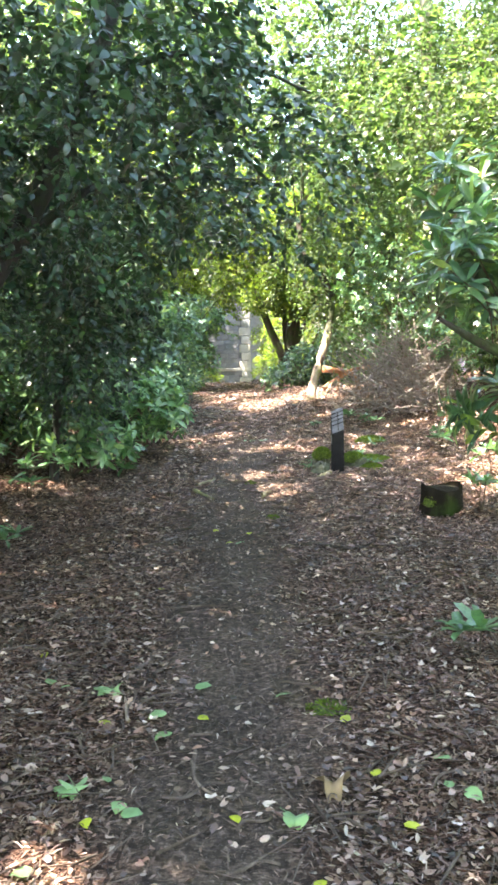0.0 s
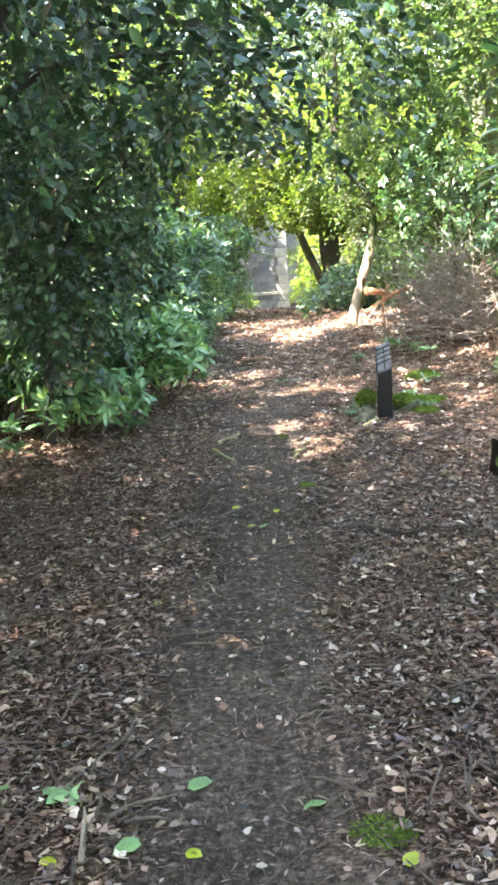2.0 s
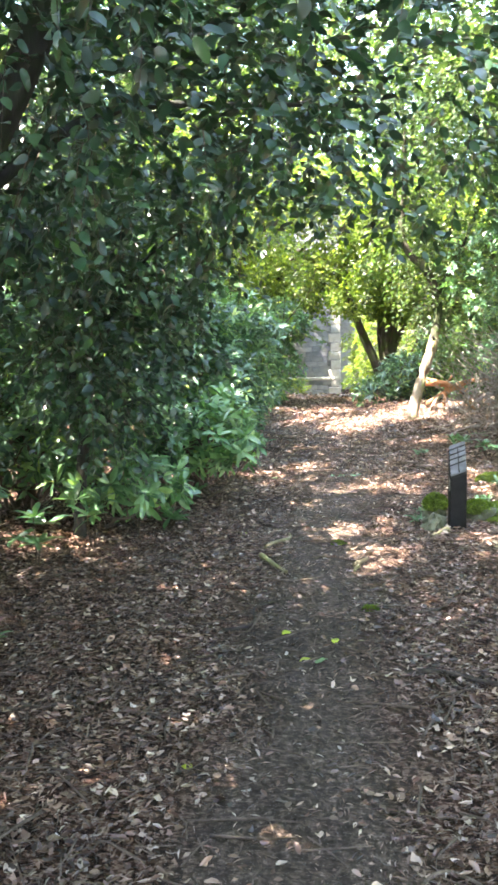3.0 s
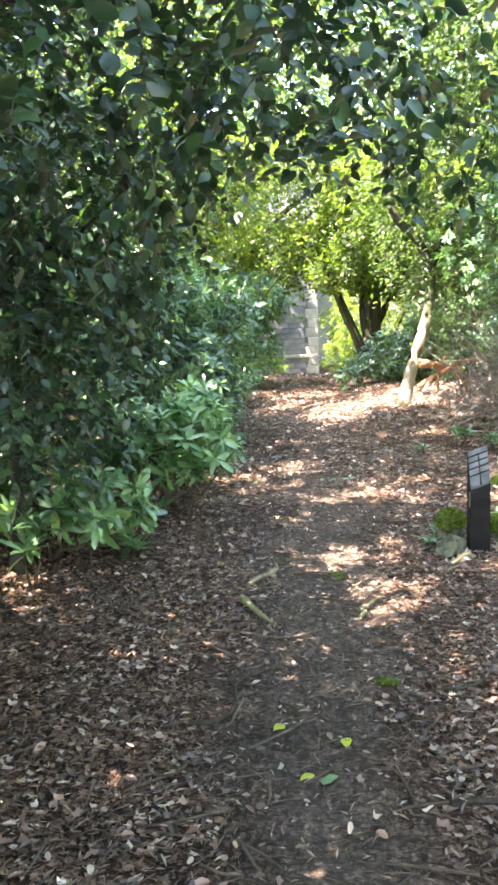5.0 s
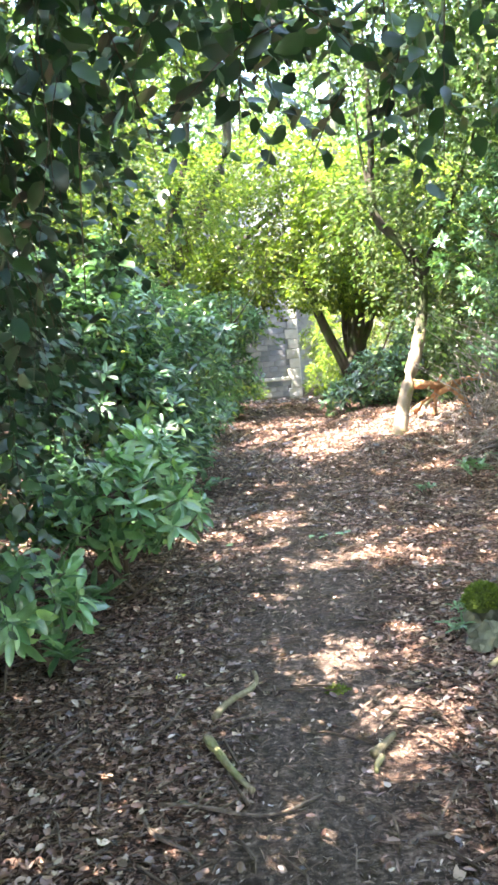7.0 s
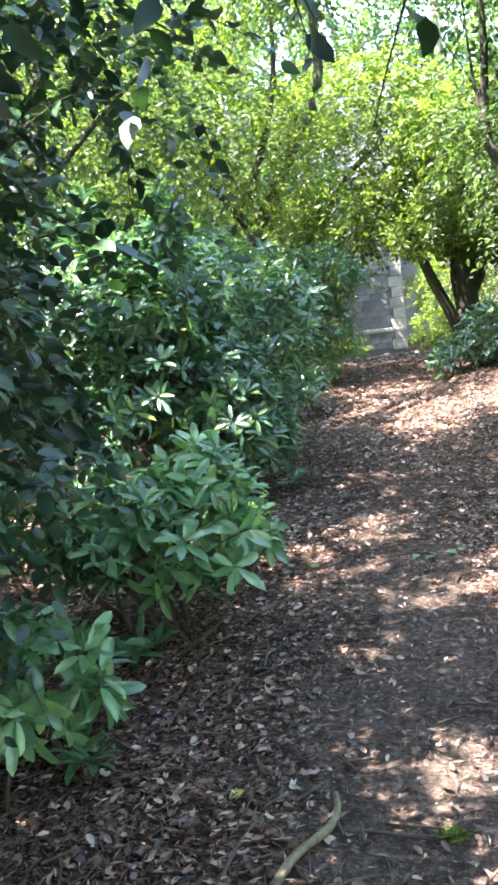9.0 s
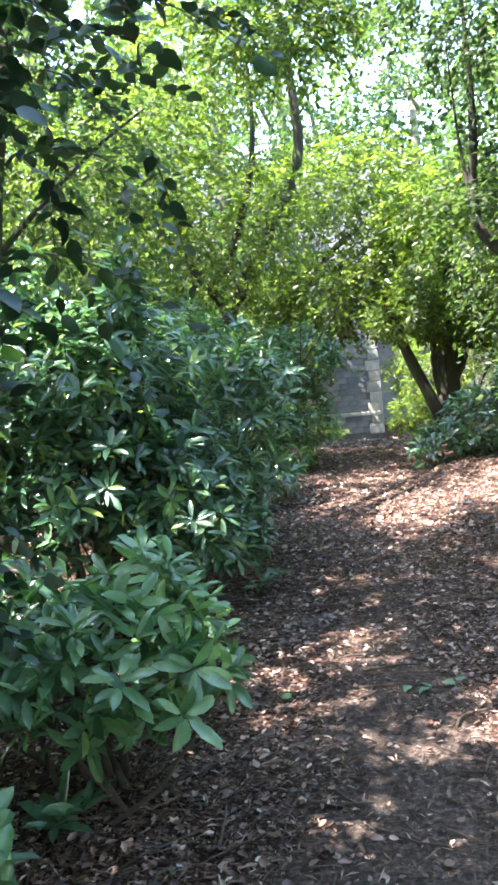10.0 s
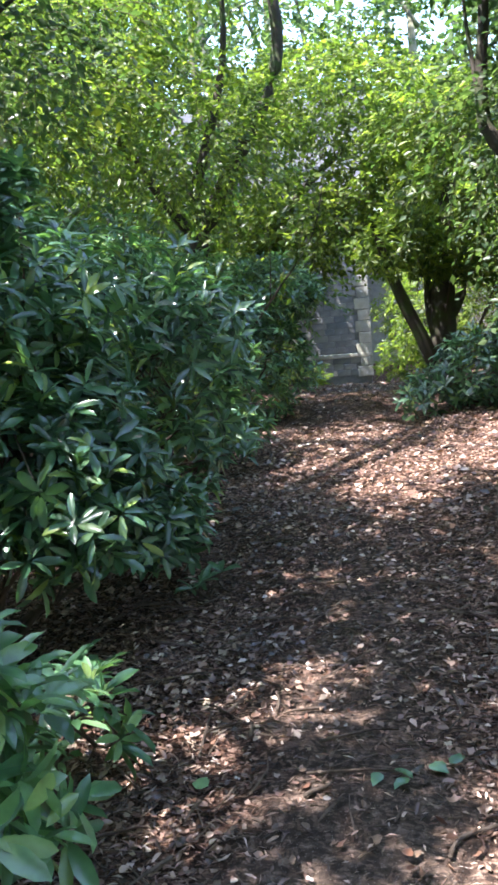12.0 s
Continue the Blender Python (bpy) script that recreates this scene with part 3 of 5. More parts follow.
rhododendron(24, (-2.0, 13.3), [(-1.6, 13.3, 0.8, 0.85, 1.0, 0.75), (-2.1, 13.4, 1.45, 1.1, 1.2, 0.62), (-1.12, 13.0, 1.25, 0.45, 0.6, 0.4)], 900, L_R, tmpl=TRI5, inner=0.6)
rhododendron(25, (-2.1, 15.6), [(-1.9, 15.6, 0.7, 0.9, 1.1, 0.8), (-2.6, 15.8, 1.35, 1.1, 1.2, 0.7), (-1.25, 15.2, 0.3, 0.35, 0.6, 0.3)], 700, L_R, tmpl=TRI5, inner=0.6)
rhododendron(26, (-2.0, 18.2), [(-1.62, 18.4, 0.4, 0.92, 1.1, 0.75), (-2.1, 18.6, 1.15, 1.1, 1.3, 0.75), (-1.2, 18.8, 1.25, 0.62, 0.85, 0.5)], 950, L_R, tmpl=TRI5)
rhododendron(27, (-3.9, 10.5), [(-3.9, 10.5, 1.1, 1.2, 1.8, 1.1)], 500, L_R, tmpl=DIAM)
rhododendron(28, (-4.2, 6.6), [(-4.2, 6.6, 1.2, 1.1, 1.8, 1.2)], 500, L_R, tmpl=DIAM)
rhododendron(29, (-3.2, 6.7), [(-2.95, 6.9, 0.55, 0.75, 0.7, 0.55)], 170, L_R)
# right-hand side
r31 = rhododendron(31, (2.3, 5.1), [(1.55, 4.9, 1.8, 0.48, 0.5, 0.36), (1.85, 5.1, 2.3, 0.65, 0.65, 0.42), (1.75, 5.0, 1.02, 0.42, 0.36, 0.2)], 165, "tall rhododendron with long arching leaves beside the path", length=0.19, stems=5)
V, F = tubes([refine(np.random.default_rng(3), [(2.3, 5.1, 0.0, .05), (2.2, 5.05, 0.7, .045), (1.9, 4.95, 1.2, .04), (1.45, 4.9, 1.45, .028), (1.2, 4.85, 1.6, .012)])], 8)
obj("limb", poly_mesh("limb", V - np.array(r31.location), F), M_BARK, r31, "dark crooked limb")
rhododendron(33, (2.9, 13.6), [(2.6, 13.4, 1.3, 0.9, 0.9, 0.9), (2.8, 13.4, 2.4, 1.0, 1.0, 0.9), (3.1, 12.0, 1.7, 0.8, 0.9, 0.9), (2.1, 13.6, 2.0, 0.7, 0.7, 0.6)], 1300, "dense dark evergreen shrub behind dead brushwood", length=0.1, width=0.4, tmpl=TRI5, group="")
rhododendron(34, (1.35, 17.7), [(0.72, 17.8, 0.0, 0.45, 0.5, 0.3), (1.25, 17.7, 0.28, 0.55, 0.6, 0.45), (1.9, 17.9, 0.4, 0.6, 0.7, 0.55), (2.1, 18.3, 0.85, 0.6, 0.6, 0.45)], 560, "small rhododendron bush beneath the gnarled tree", length=0.13)
rhododendron(35, (2.6, 17.2), [(2.5, 17.2, 0.5, 0.8, 0.9, 0.7), (2.8, 17.8, 1.4, 1.0, 1.0, 0.8)], 550, "leafy evergreen shrub behind the fallen wood", length=0.12, mat=M_BEECH, tmpl=DIAM, group="")
# gnarled tree at the far end of the path
gn = [(1.7, 20.0, 2.15, 1.4, 1.5, 0.9), (0.45, 19.9, 1.75, 0.72, 0.9, 0.45), (2.8, 19.6, 2.5, 1.2, 1.5, 1.1), (1.4, 20.6, 3.3, 1.4, 1.4, 0.8), (1.9, 19.7, 1.5, 0.95, 0.8, 0.45), (0.95, 19.8, 1.6, 0.5, 0.5, 0.35)]
g = rhododendron(41, (0.95, 20.4), gn, 2300, "gnarled old rhododendron tree arching over the path", mat=M_SUNLIT, length=0.16, tmpl=DIAM, per=7, stems=4, group="", name="gnarled_tree", inner=0.6)
rng = np.random.default_rng(42)
for ln in ([(1.05, 20.4, -0.45, .26), (1.05, 20.4, 0.3, .2), (1.08, 20.4, 1.2, .16), (1.2, 20.5, 2.6, .05)], [(0.95, 20.35, -0.1, .13), (0.78, 20.3, 0.35, .1), (0.42, 20.2, 1.2, .085), (0.1, 20.1, 2.2, .03)],
           [(1.0, 20.4, 0.3, .1), (0.86, 20.5, 1.0, .06), (0.95, 20.5, 1.9, .03)], [(1.1, 20.4, 0.6, .09), (1.4, 20.3, 1.2, .06), (1.7, 20.2, 2.0, .03)]):
    V, F = tubes([refine(rng, ln)], 9)
    obj("trunk", poly_mesh("trunk", V - np.array(g.location), F), M_BARK, g, "dark twisted trunk")
# sunlit growth past the crest
L_S = "bright sunlit green shrub past the crest of the path"
rhododendron(43, (1.4, 24.5), [(1.0, 24.5, -0.4, 0.95, 0.9, 0.65), (1.5, 25.6, 0.5, 1.1, 1.0, 1.2), (2.6, 25, 0.6, 1.2, 1.2, 1.3)], 1300, L_S, mat=M_SUNLIT, length=0.13, tmpl=DIAM, group="sunlit shrubs")
rhododendron(44, (-1.6, 24.5), [(-1.3, 24.5, -0.65, 0.55, 0.8, 0.35), (-2.6, 25, 0.0, 1.1, 1.4, 1.1)], 600, L_S, mat=M_SUNLIT, length=0.13, tmpl=DIAM, group="sunlit shrubs")

rhododendron(45, (1.3, 29.4), [(1.25, 29.4, 0.3, 1.1, 0.9, 1.5), (2.4, 29.8, 1.3, 1.2, 1.0, 1.6), (1.3, 30.0, 2.0, 1.0, 0.8, 1.0)], 900, L_S, mat=M_SUNLIT, length=0.15, tmpl=DIAM, group="sunlit shrubs")
# trees to the right
tree("beech_tree", 51, (3.0, 12.9), [[(3.0, 12.9, -0.1, .17), (2.95, 12.95, 2, .14), (2.85, 13, 3.8, .12), (2.72, 13, 5.5, .1), (2.7, 13, 9, .04)]],
     [[(2.95, 12.95, 2.4, .07), (2.6, 13, 4.0, .06), (2.3, 13, 5.3, .03)], [(2.85, 13, 4, .05), (3.5, 12.6, 5, .03), (4.2, 12, 5.6, .01)], [(2.8, 13, 4.4, .05), (1.6, 13.6, 5.6, .03), (0.3, 16.2, 6.2, .01)]],
     [(1.9, 12.6, 4.0, 1.0, 1.4, 0.8), (3.4, 12.4, 4.4, 1.4, 1.6, 1.0), (3.2, 10.4, 3.4, 1.0, 1.4, 0.8), (2.6, 13.0, 6.0, 1.8, 2.0, 1.2), (2.3, 10.6, 4.3, 0.8, 1.1, 0.6), (1.1, 13.6, 5.9, 1.2, 1.3, 0.9), (0.3, 16.5, 6.2, 1.4, 1.4, 0.9)], 2700, "slender beech with pale green drooping leaves", M_BEECH, M_GREYBARK, L=0.085, W=0.55, tmpl=DIAM, group="woodland trees", droop=0.6)
tree("leaning_tree", 52, (1.05, 14.1), [[(1.02, 14.05, -0.25, .11), (1.06, 14.1, 0.1, .082), (1.18, 14.2, 0.55, .072), (1.34, 14.35, 1.0, .07), (1.41, 14.48, 1.25, .065)]],
     [[(1.35, 14.36, 1.02, .066), (1.44, 14.5, 1.55, .066), (1.3, 14.55, 2.05, .065), (0.95, 14.6, 2.5, .055), (0.98, 14.6, 3.4, .04), (0.95, 14.6, 4.6, .015)], [(1.36, 14.5, 1.6, .06), (1.8, 14.7, 2.4, .04), (2.2, 14.8, 3.4, .02)],
      [(0.95, 14.6, 2.5, .03), (0.85, 14.6, 3.2, .015), (0.8, 14.7, 4.2, .006)]],
     [(1.9, 14.8, 3.0, 0.9, 1.0, 0.8), (1.3, 14.6, 4.6, 1.0, 1.0, 0.8), (2.0, 14.6, 1.7, 0.6, 0.7, 0.4), (1.75, 15.0, 1.3, 0.45, 0.4, 0.4), (1.55, 14.7, 1.75, 0.5, 0.4, 0.35), (1.55, 14.7, 1.75, 0.5, 0.4, 0.35), (1.0, 14.7, 2.6, 0.5, 0.5, 0.4)], 1100, "leaning tree with a pale sunlit lower trunk", M_BEECH, M_PALE, limb_bark=M_BARK, L=0.085, W=0.5, tmpl=DIAM, group="woodland trees", droop=0.8)
# trees behind the left shrubs and over the crest
tree("ash_tree", 53, (-2.6, 19.5), [[(-2.6, 19.5, -0.3, .2), (-2.35, 19.6, 1.6, .15), (-1.65, 19.8, 3.0, .11), (-1.0, 20, 4.2, .085), (-0.98, 20, 5.4, .07), (-1.2, 20, 8, .03)]],
     [[(-2.2, 19.5, 2.6, .08), (-1.6, 19.3, 4.2, .05), (-1.5, 19.0, 5.6, .02)], [(-2.3, 19.5, 2.2, .08), (-3.4, 19, 4.0, .05), (-4, 18.6, 5, .02)]],
     # the four equal lobes at y 16.45 are added overhead to cast shade
     [(-2.2, 18.6, 3.3, 1.3, 1.6, 0.9), (-3.6, 18.0, 4.2, 1.5, 1.8, 1.2), (-1.1, 20.6, 3.9, 0.9, 1.0, 0.6), (-2.4, 19.8, 5.9, 1.2, 1.2, 0.8), (-3.4, 16.0, 3.6, 1.2, 1.5, 0.9), (-0.8, 16.45, 5.2, 1.0, 0.6, 0.5), (-0.8, 16.45, 5.2, 1.0, 0.6, 0.5), (-0.8, 16.45, 5.2, 1.0, 0.6, 0.5), (-0.8, 16.45, 5.2, 1.0, 0.6, 0.5)], 2200, "tall ash with bright translucent leaves", M_SUNLIT, M_BARK, L=0.105, W=0.45, tmpl=DIAM, group="woodland trees", droop=0.6)
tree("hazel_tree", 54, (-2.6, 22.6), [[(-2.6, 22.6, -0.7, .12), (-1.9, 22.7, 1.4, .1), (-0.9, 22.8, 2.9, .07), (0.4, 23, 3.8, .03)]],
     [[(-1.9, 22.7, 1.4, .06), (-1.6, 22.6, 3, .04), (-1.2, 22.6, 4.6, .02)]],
     [(-0.9, 21.9, 2.3, 1.1, 1.0, 0.7), (0.4, 22.2, 2.6, 1.1, 1.0, 0.7), (1.6, 22.6, 3.3, 1.3, 1.0, 1.0), (-1.9, 22.4, 1.8, 0.8, 0.9, 0.9), (-0.4, 22.4, 4.3, 1.4, 0.9, 0.8)], 2400, "sunlit hazel arching over the end of the path", M_SUNLIT, M_BARK, L=0.105, W=0.6, tmpl=DIAM, group="woodland trees", droop=0.6)
tree("sapling", 57, (-1.6, 16.3), [[(-1.6, 16.3, -0.15, .02), (-1.35, 16.2, 0.7, .016), (-0.9, 16.1, 1.3, .012), (-0.46, 16.0, 1.85, .008), (-0.3, 16.0, 2.4, .004)]],
     [[(-0.9, 16.1, 1.3, .008), (-0.85, 15.95, 1.7, .005), (-0.85, 15.9, 2.0, .003)]], [(-0.4, 16.0, 2.15, 0.3, 0.3, 0.3), (-0.7, 15.95, 1.75, 0.25, 0.25, 0.22)], 34,
     "thin bright-leaved sapling leaning out of the bushes", M_SUNLIT, M_BARK, L=0.08, W=0.5, n_leaf=8, tlen=0.3, tmpl=DIAM, droop=0.5)
tree("birch_tree", 55, (-3.3, 13.2), [[(-3.3, 13.2, -0.1, .1), (-3.1, 13.2, 2.5, .08), (-2.7, 13.3, 4.6, .05), (-2.6, 13.4, 6.5, .02)]],
     [[(-3.1, 13.2, 2.5, .03), (-2.3, 13.3, 3.2, .02), (-1.7, 13.4, 3.6, .008)], [(-2.7, 13.3, 4.4, .03), (-2.2, 12.4, 4.7, .02), (-0.9, 10.1, 4.8, .008)]],
     # the flat lobe at (-0.95, 10.4) is added above view to shade the path
     [(-2.7, 13.4, 3.3, 1.2, 1.4, 0.7), (-3.6, 12.8, 4.2, 1.3, 1.5, 0.9), (-0.95, 10.4, 4.7, 1.1, 1.5, 0.45), (-2.3, 11.8, 4.6, 0.8, 1.0, 0.5)], 1100, "young birch rising behind the rhododendrons", M_BEECH, M_BARK, L=0.085, W=0.5, tmpl=DIAM, group="woodland trees", droop=0.6)

birch = [o for o in scene.objects if o.name == "birch_tree"][0]
rng = np.random.default_rng(12)
P = np.array([-1.65, 13.9, 2.77]) + rng.normal(0, 0.05, (7, 3)) - np.array(birch.location)
for k in range(7):
    V, F = leaves(OVAL, np.zeros((1, 3)), rng.normal(0, 1, (1, 3)), rng.normal(0, 1, (1, 3)), np.array([0.09]), np.array([0.05]))
    obj("yellowed_leaf", raw_mesh("yellowed_leaf", V, F), M_LIME, birch, "yellow withered leaf", loc=P[k])

# tall oaks added out of view, crowns closing over the path to shade it
oak_seed = 80
for (bx, by), dens, bl in (((-4.6, 2.2), 280, [(-1.4, 3.9, 7.5, 1.6, 1.5, 0.8), (-4.2, 1.0, 7.2, 2.4, 2.6, 0.9), (-2.0, 0.2, 7.4, 2.2, 2.4, 0.9), (-5.6, -2.0, 7.0, 2.4, 2.4, 0.9), (-2.6, -2.6, 7.4, 2.4, 2.2, 0.9), (-4.4, 3.6, 7.6, 2.4, 2.0, 0.9), (-2.8, 3.6, 7.6, 1.2, 0.7, 0.5), (-3.7, 2.75, 7.5, 0.7, 0.6, 0.4), (-4.6, 2.95, 7.4, 0.9, 0.8, 0.5), (-4.7, 2.8, 7.1, 0.9, 0.8, 0.5), (-2.1, 5.6, 7.4, 0.9, 0.8, 0.5), (-2.1, 5.7, 7.0, 0.9, 0.8, 0.5)]),
                     ((-4.9, 8.6), 58, [(-2.45, 7.5, 7.3, 0.7, 0.8, 0.5), (-2.45, 7.6, 7.0, 0.65, 0.75, 0.5), (-2.4, 7.4, 6.7, 0.6, 0.75, 0.4), (-2.2, 8.6, 7.2, 1.3, 1.2, 0.8), (-2.2, 10.0, 7.0, 1.2, 1.2, 0.8), (-2.5, 11.6, 7.2, 1.4, 1.3, 0.8), (-2.3, 11.9, 6.6, 1.3, 1.1, 0.7), (-3.7, 9.1, 7.2, 0.9, 0.8, 0.6), (-2.8, 17.4, 7.2, 1.0, 1.0, 0.6), (-3.2, 15.7, 7.3, 0.9, 0.45, 0.5), (-2.6, 17.8, 7.4, 1.1, 1.0, 0.5), (-1.3, 19.9, 7.6, 1.1, 1.0, 0.5), (-4.3, 5.9, 7.3, 1.2, 0.5, 0.4)]),
                     ((4.1, 0.4), 70, [(1.4, 0.6, 7.6, 2.2, 2.0, 0.9), (2.4, 3.0, 7.8, 1.8, 1.6, 0.8), (1.2, -2.6, 7.4, 2.2, 2.0, 0.9)]),
                     ((3.9, 8.2), 40, [(0.4, 9.6, 7.4, 2.0, 1.7, 0.8), (3.4, 9.6, 7.2, 2.0, 1.6, 0.9)])):
    oak_seed += 1
    bl = [(b[0] + 0.6, b[1] - 0.75, *b[2:]) for b in bl]
    tree("oak_tree", oak_seed, (bx, by), [[(bx, by, -0.1, .28), (bx + .1, by, 2.6, .22), (bx + .2 * np.sign(-bx), by + .1, 5.2, .17), (bx + .4 * np.sign(-bx), by, 7.4, .08)]],
         [[(bx + .15 * np.sign(-bx), by, 4.6 + 0.2 * k, .09), ((bx + b[0]) / 2, (by + b[1]) / 2, 6.3, .06), (b[0], b[1], b[2], .02)] for k, b in enumerate(bl)],
         bl, dens * len(bl), "tall oak added out of view, its crown shading the path", M_FAR, M_GREYBARK, L=0.2, W=0.6, n_leaf=14, tlen=0.9, twigs=False, group="oaks over the path", keep=crown_gaps)

# ---- woodland around, with unseen trees that add shade ----
rw = np.random.default_rng(60)


def wood_tree(seed, h, spread, n):
    r = np.random.default_rng(seed)
    tr = [[(0, 0, -0.1, .2), (r.normal(0, .15), r.normal(0, .15), h * .35, .15), (r.normal(0, .3), r.normal(0, .3), h * .7, .09), (r.normal(0, .4), r.normal(0, .4), h * .95, .03)]]
    bl, li = [], []
    for i in range(7):
        a = i * 2.4 + r.uniform(0, 1); d = spread * r.uniform(0.35, 0.8); z = h * r.uniform(0.28, 0.92)
        bl.append((d * math.cos(a), d * math.sin(a), z, spread * .48, spread * .48, h * .11))
        li.append([(0, 0, z - h * .12, .05), (d * .5 * math.cos(a), d * .5 * math.sin(a), z - .3, .035), (d * math.cos(a), d * math.sin(a), z, .012)])
    return tree("woodland_tree", seed, (0, 0), tr, li, bl, n, "tall leafy woodland tree in full summer leaf", M_FAR, M_GREYBARK, L=0.19, W=0.6, n_leaf=12, tlen=0.8, twigs=False, group="woodland trees")


kinds = [wood_tree(61, 9.0, 2.6, 400), wood_tree(62, 10.5, 3.0, 480), wood_tree(63, 7.5, 2.4, 370)]
# the last two are unseen, added to keep sun off the building's wall
spots = [(-7.4, 1.5), (-7.6, 5.5), (-7.6, 9.2), (-9.0, 14.6), (-9.5, 3.5), (-11.4, 12), (-8.6, 19.2), (-6.2, 23), (-10, 17.5), (-11, 24), (5.6, -2), (5.8, 2.5), (8.0, 6.6),
         (5.8, 11.5), (5.6, 16), (5.4, 20.5), (5.0, 25), (9, 4.5), (9.4, 9.5), (9, 14), (9.2, 19), (9, 25), (-5.5, -2.5), (0.5, -6), (-3, -7), (4, -7.5), (-7, 29), (6, 29), (10, 31), (-11, 30), (7.6, 22), (-8, 21), (8, 27.5), (-8.5, 26), (6.8, 13.2), (2.5, 43), (-2, 44), (-6, 43), (6, 36), (0, 47), (-4, 49), (4, 48), (9, 38), (-12, 38), (9, 45), (-10, 46), (-3.8, 28.8), (13, 26), (-13, 20), (13, 14), (-13, 8), (-3.4, 30.6), (-5.8, 30.2)]
for i, (x, y) in enumerate(spots):
    k = kinds[i % 3]
    m = Matrix.Translation(on_ground(x, y, -0.02)) @ Matrix.Rotation(rw.uniform(0, 6.28), 4, "Z")
    m = m @ Matrix.Scale(float(rw.uniform(0.9, 1.15)) * (1.7 if y > 34 else 1.0), 4)
    if i < 3:
        k.matrix_basis = m
    else:
        copy_thing(k, m)

# undergrowth of the wood
under = [rhododendron(71 + i, (0, 0), [(0, 0, 0.9, 1.1, 1.1, 0.9), (0.5, 0.6, 1.9, 0.9, 0.9, 0.8), (-0.6, -0.3, 1.6, 0.8, 0.8, 0.7)], 400, "leafy woodland undergrowth shrub", mat=(M_FAR, M_BEECH)[i], length=0.15, per=7, width=0.45, tmpl=DIAM, stems=4, group="woodland undergrowth", name="undergrowth_shrub", inner=0.5) for i in (0, 1)]
spots = [(-5.0, 1.5), (-4.6, 3.8), (-4.6, 12.8), (-4.4, 15.2), (-4.6, 17.6), (-4.4, 20.2), (-4.0, 22.6), (-4.6, 25.2), (4.3, 4.2), (4.4, 6.4), (4.3, 10.2), (4.4, 12.6), (4.2, 15.2), (4.0, 17.6), (4.2, 20.2), (4.0, 22.6),
         (4.4, 25.6), (-6.6, 16), (6.6, 8.5), (6.6, 13.5), (6.4, 18), (3.6, 28), (-6.0, 27.4), (6.4, 23), (-6.4, 21.5), (3.9, 1.8), (-4.8, -1), (4.2, -1), (0.4, -5.2), (-2, -5.5), (2.4, -5.4)]
for i, (x, y) in enumerate(spots):
    m = Matrix.Translation(on_ground(x, y, -0.01)) @ Matrix.Rotation(rw.uniform(0, 6.28), 4, "Z")
    if i < 2:
        under[i].matrix_basis = m
    else:
        copy_thing(under[i % 2], m)

# ---- things by the path ----
# square marker post with a slanting plate
post = thing("marker_post", on_ground(0.93, 8.36, -0.03), "black square marker post with a slanting grey plate", "post")
bm = bmesh.new()
prof = [(-0.062, -0.062), (0.062, -0.062), (0.062, 0.062), (-0.062, 0.062)]
a = [bm.verts.new((x, y, -0.08)) for x, y in prof]
b = [bm.verts.new((x, y, 0.555 + 1.75 * y + 0.36 * x)) for x, y in prof]
bm.faces.new(a[::-1]); bm.faces.new(b)
for i in range(4):
    bm.faces.new((a[i], a[(i + 1) % 4], b[(i + 1) % 4], b[i]))
bmesh.ops.bevel(bm, geom=list(bm.edges), offset=0.006, segments=2, affect="EDGES")
part("post_body", bm, M_POST, post, "black painted timber body")
slant = Matrix(((1, 0, 0, 0), (0, 1, 0, 0), (0.36, 1.75, 2.0, 0.555), (0, 0, 0, 1)))


def on_slant(name, x0, x1, y0, y1, h0, h1, mat, label=""):
    bm = box(x0, x1, y0, y1, h0, h1, 0.0015)
    bm.transform(slant)
    return part(name, bm, mat, post, label)


def box(x0, x1, y0, y1, z0, z1, bev=0.0):
    bm = bmesh.new()
    bmesh.ops.create_cube(bm, size=1)
    for v in bm.verts:
        v.co = Vector(((x0 + x1) / 2 + v.co.x * (x1 - x0), (y0 + y1) / 2 + v.co.y * (y1 - y0), (z0 + z1) / 2 + v.co.z * (z1 - z0)))
    if bev:
        bmesh.ops.bevel(bm, geom=list(bm.edges), offset=bev, segments=1, affect="EDGES")
    return bm


on_slant("plate", -0.058, 0.060, -0.058, 0.060, 0.002, 0.010, M_POSTTOP, "worn pale grey slanting plate")
for yy in (-0.022, 0.0, 0.02, 0.04):
    on_slant("cross_bar", -0.059, 0.061, yy - 0.0016, yy + 0.0016, 0.008, 0.013, M_POST, "thin black bar")
on_slant("upright_bar", 0.0, 0.007, -0.059, 0.042, 0.008, 0.0145, M_POST, "thin black bar")
part("bare_edge", box(-0.0655, -0.0615, -0.058, -0.03, 0.33, 0.42, 0.001), M_POSTWOOD, post, "chipped bare grey wood")


def rock(seed, at, size, mat, label, name="rock", category="rock", rough=0.38, sub=2, group="stones by the post", kind=""):
    bm = bmesh.new()
    bmesh.ops.create_icosphere(bm, subdivisions=sub, radius=1)
    r = random.Random(seed)
    o = Vector((r.uniform(0, 50), r.uniform(0, 50), r.uniform(0, 50)))
    for v in bm.verts:
        n = noise.noise(v.co * 1.1 + o) * 1.4 + noise.noise(v.co * 2.7 + o) * 0.6
        v.co = v.co * (1 + rough * n)
        v.co = Vector((v.co.x * size[0], v.co.y * size[1], v.co.z * size[2]))
    ob = part(name, bm, mat, None, "", False)
    ob.location = at
    ob.rotation_euler = (0, 0, r.uniform(0, 6))
    return tagged(ob, label, category, group)


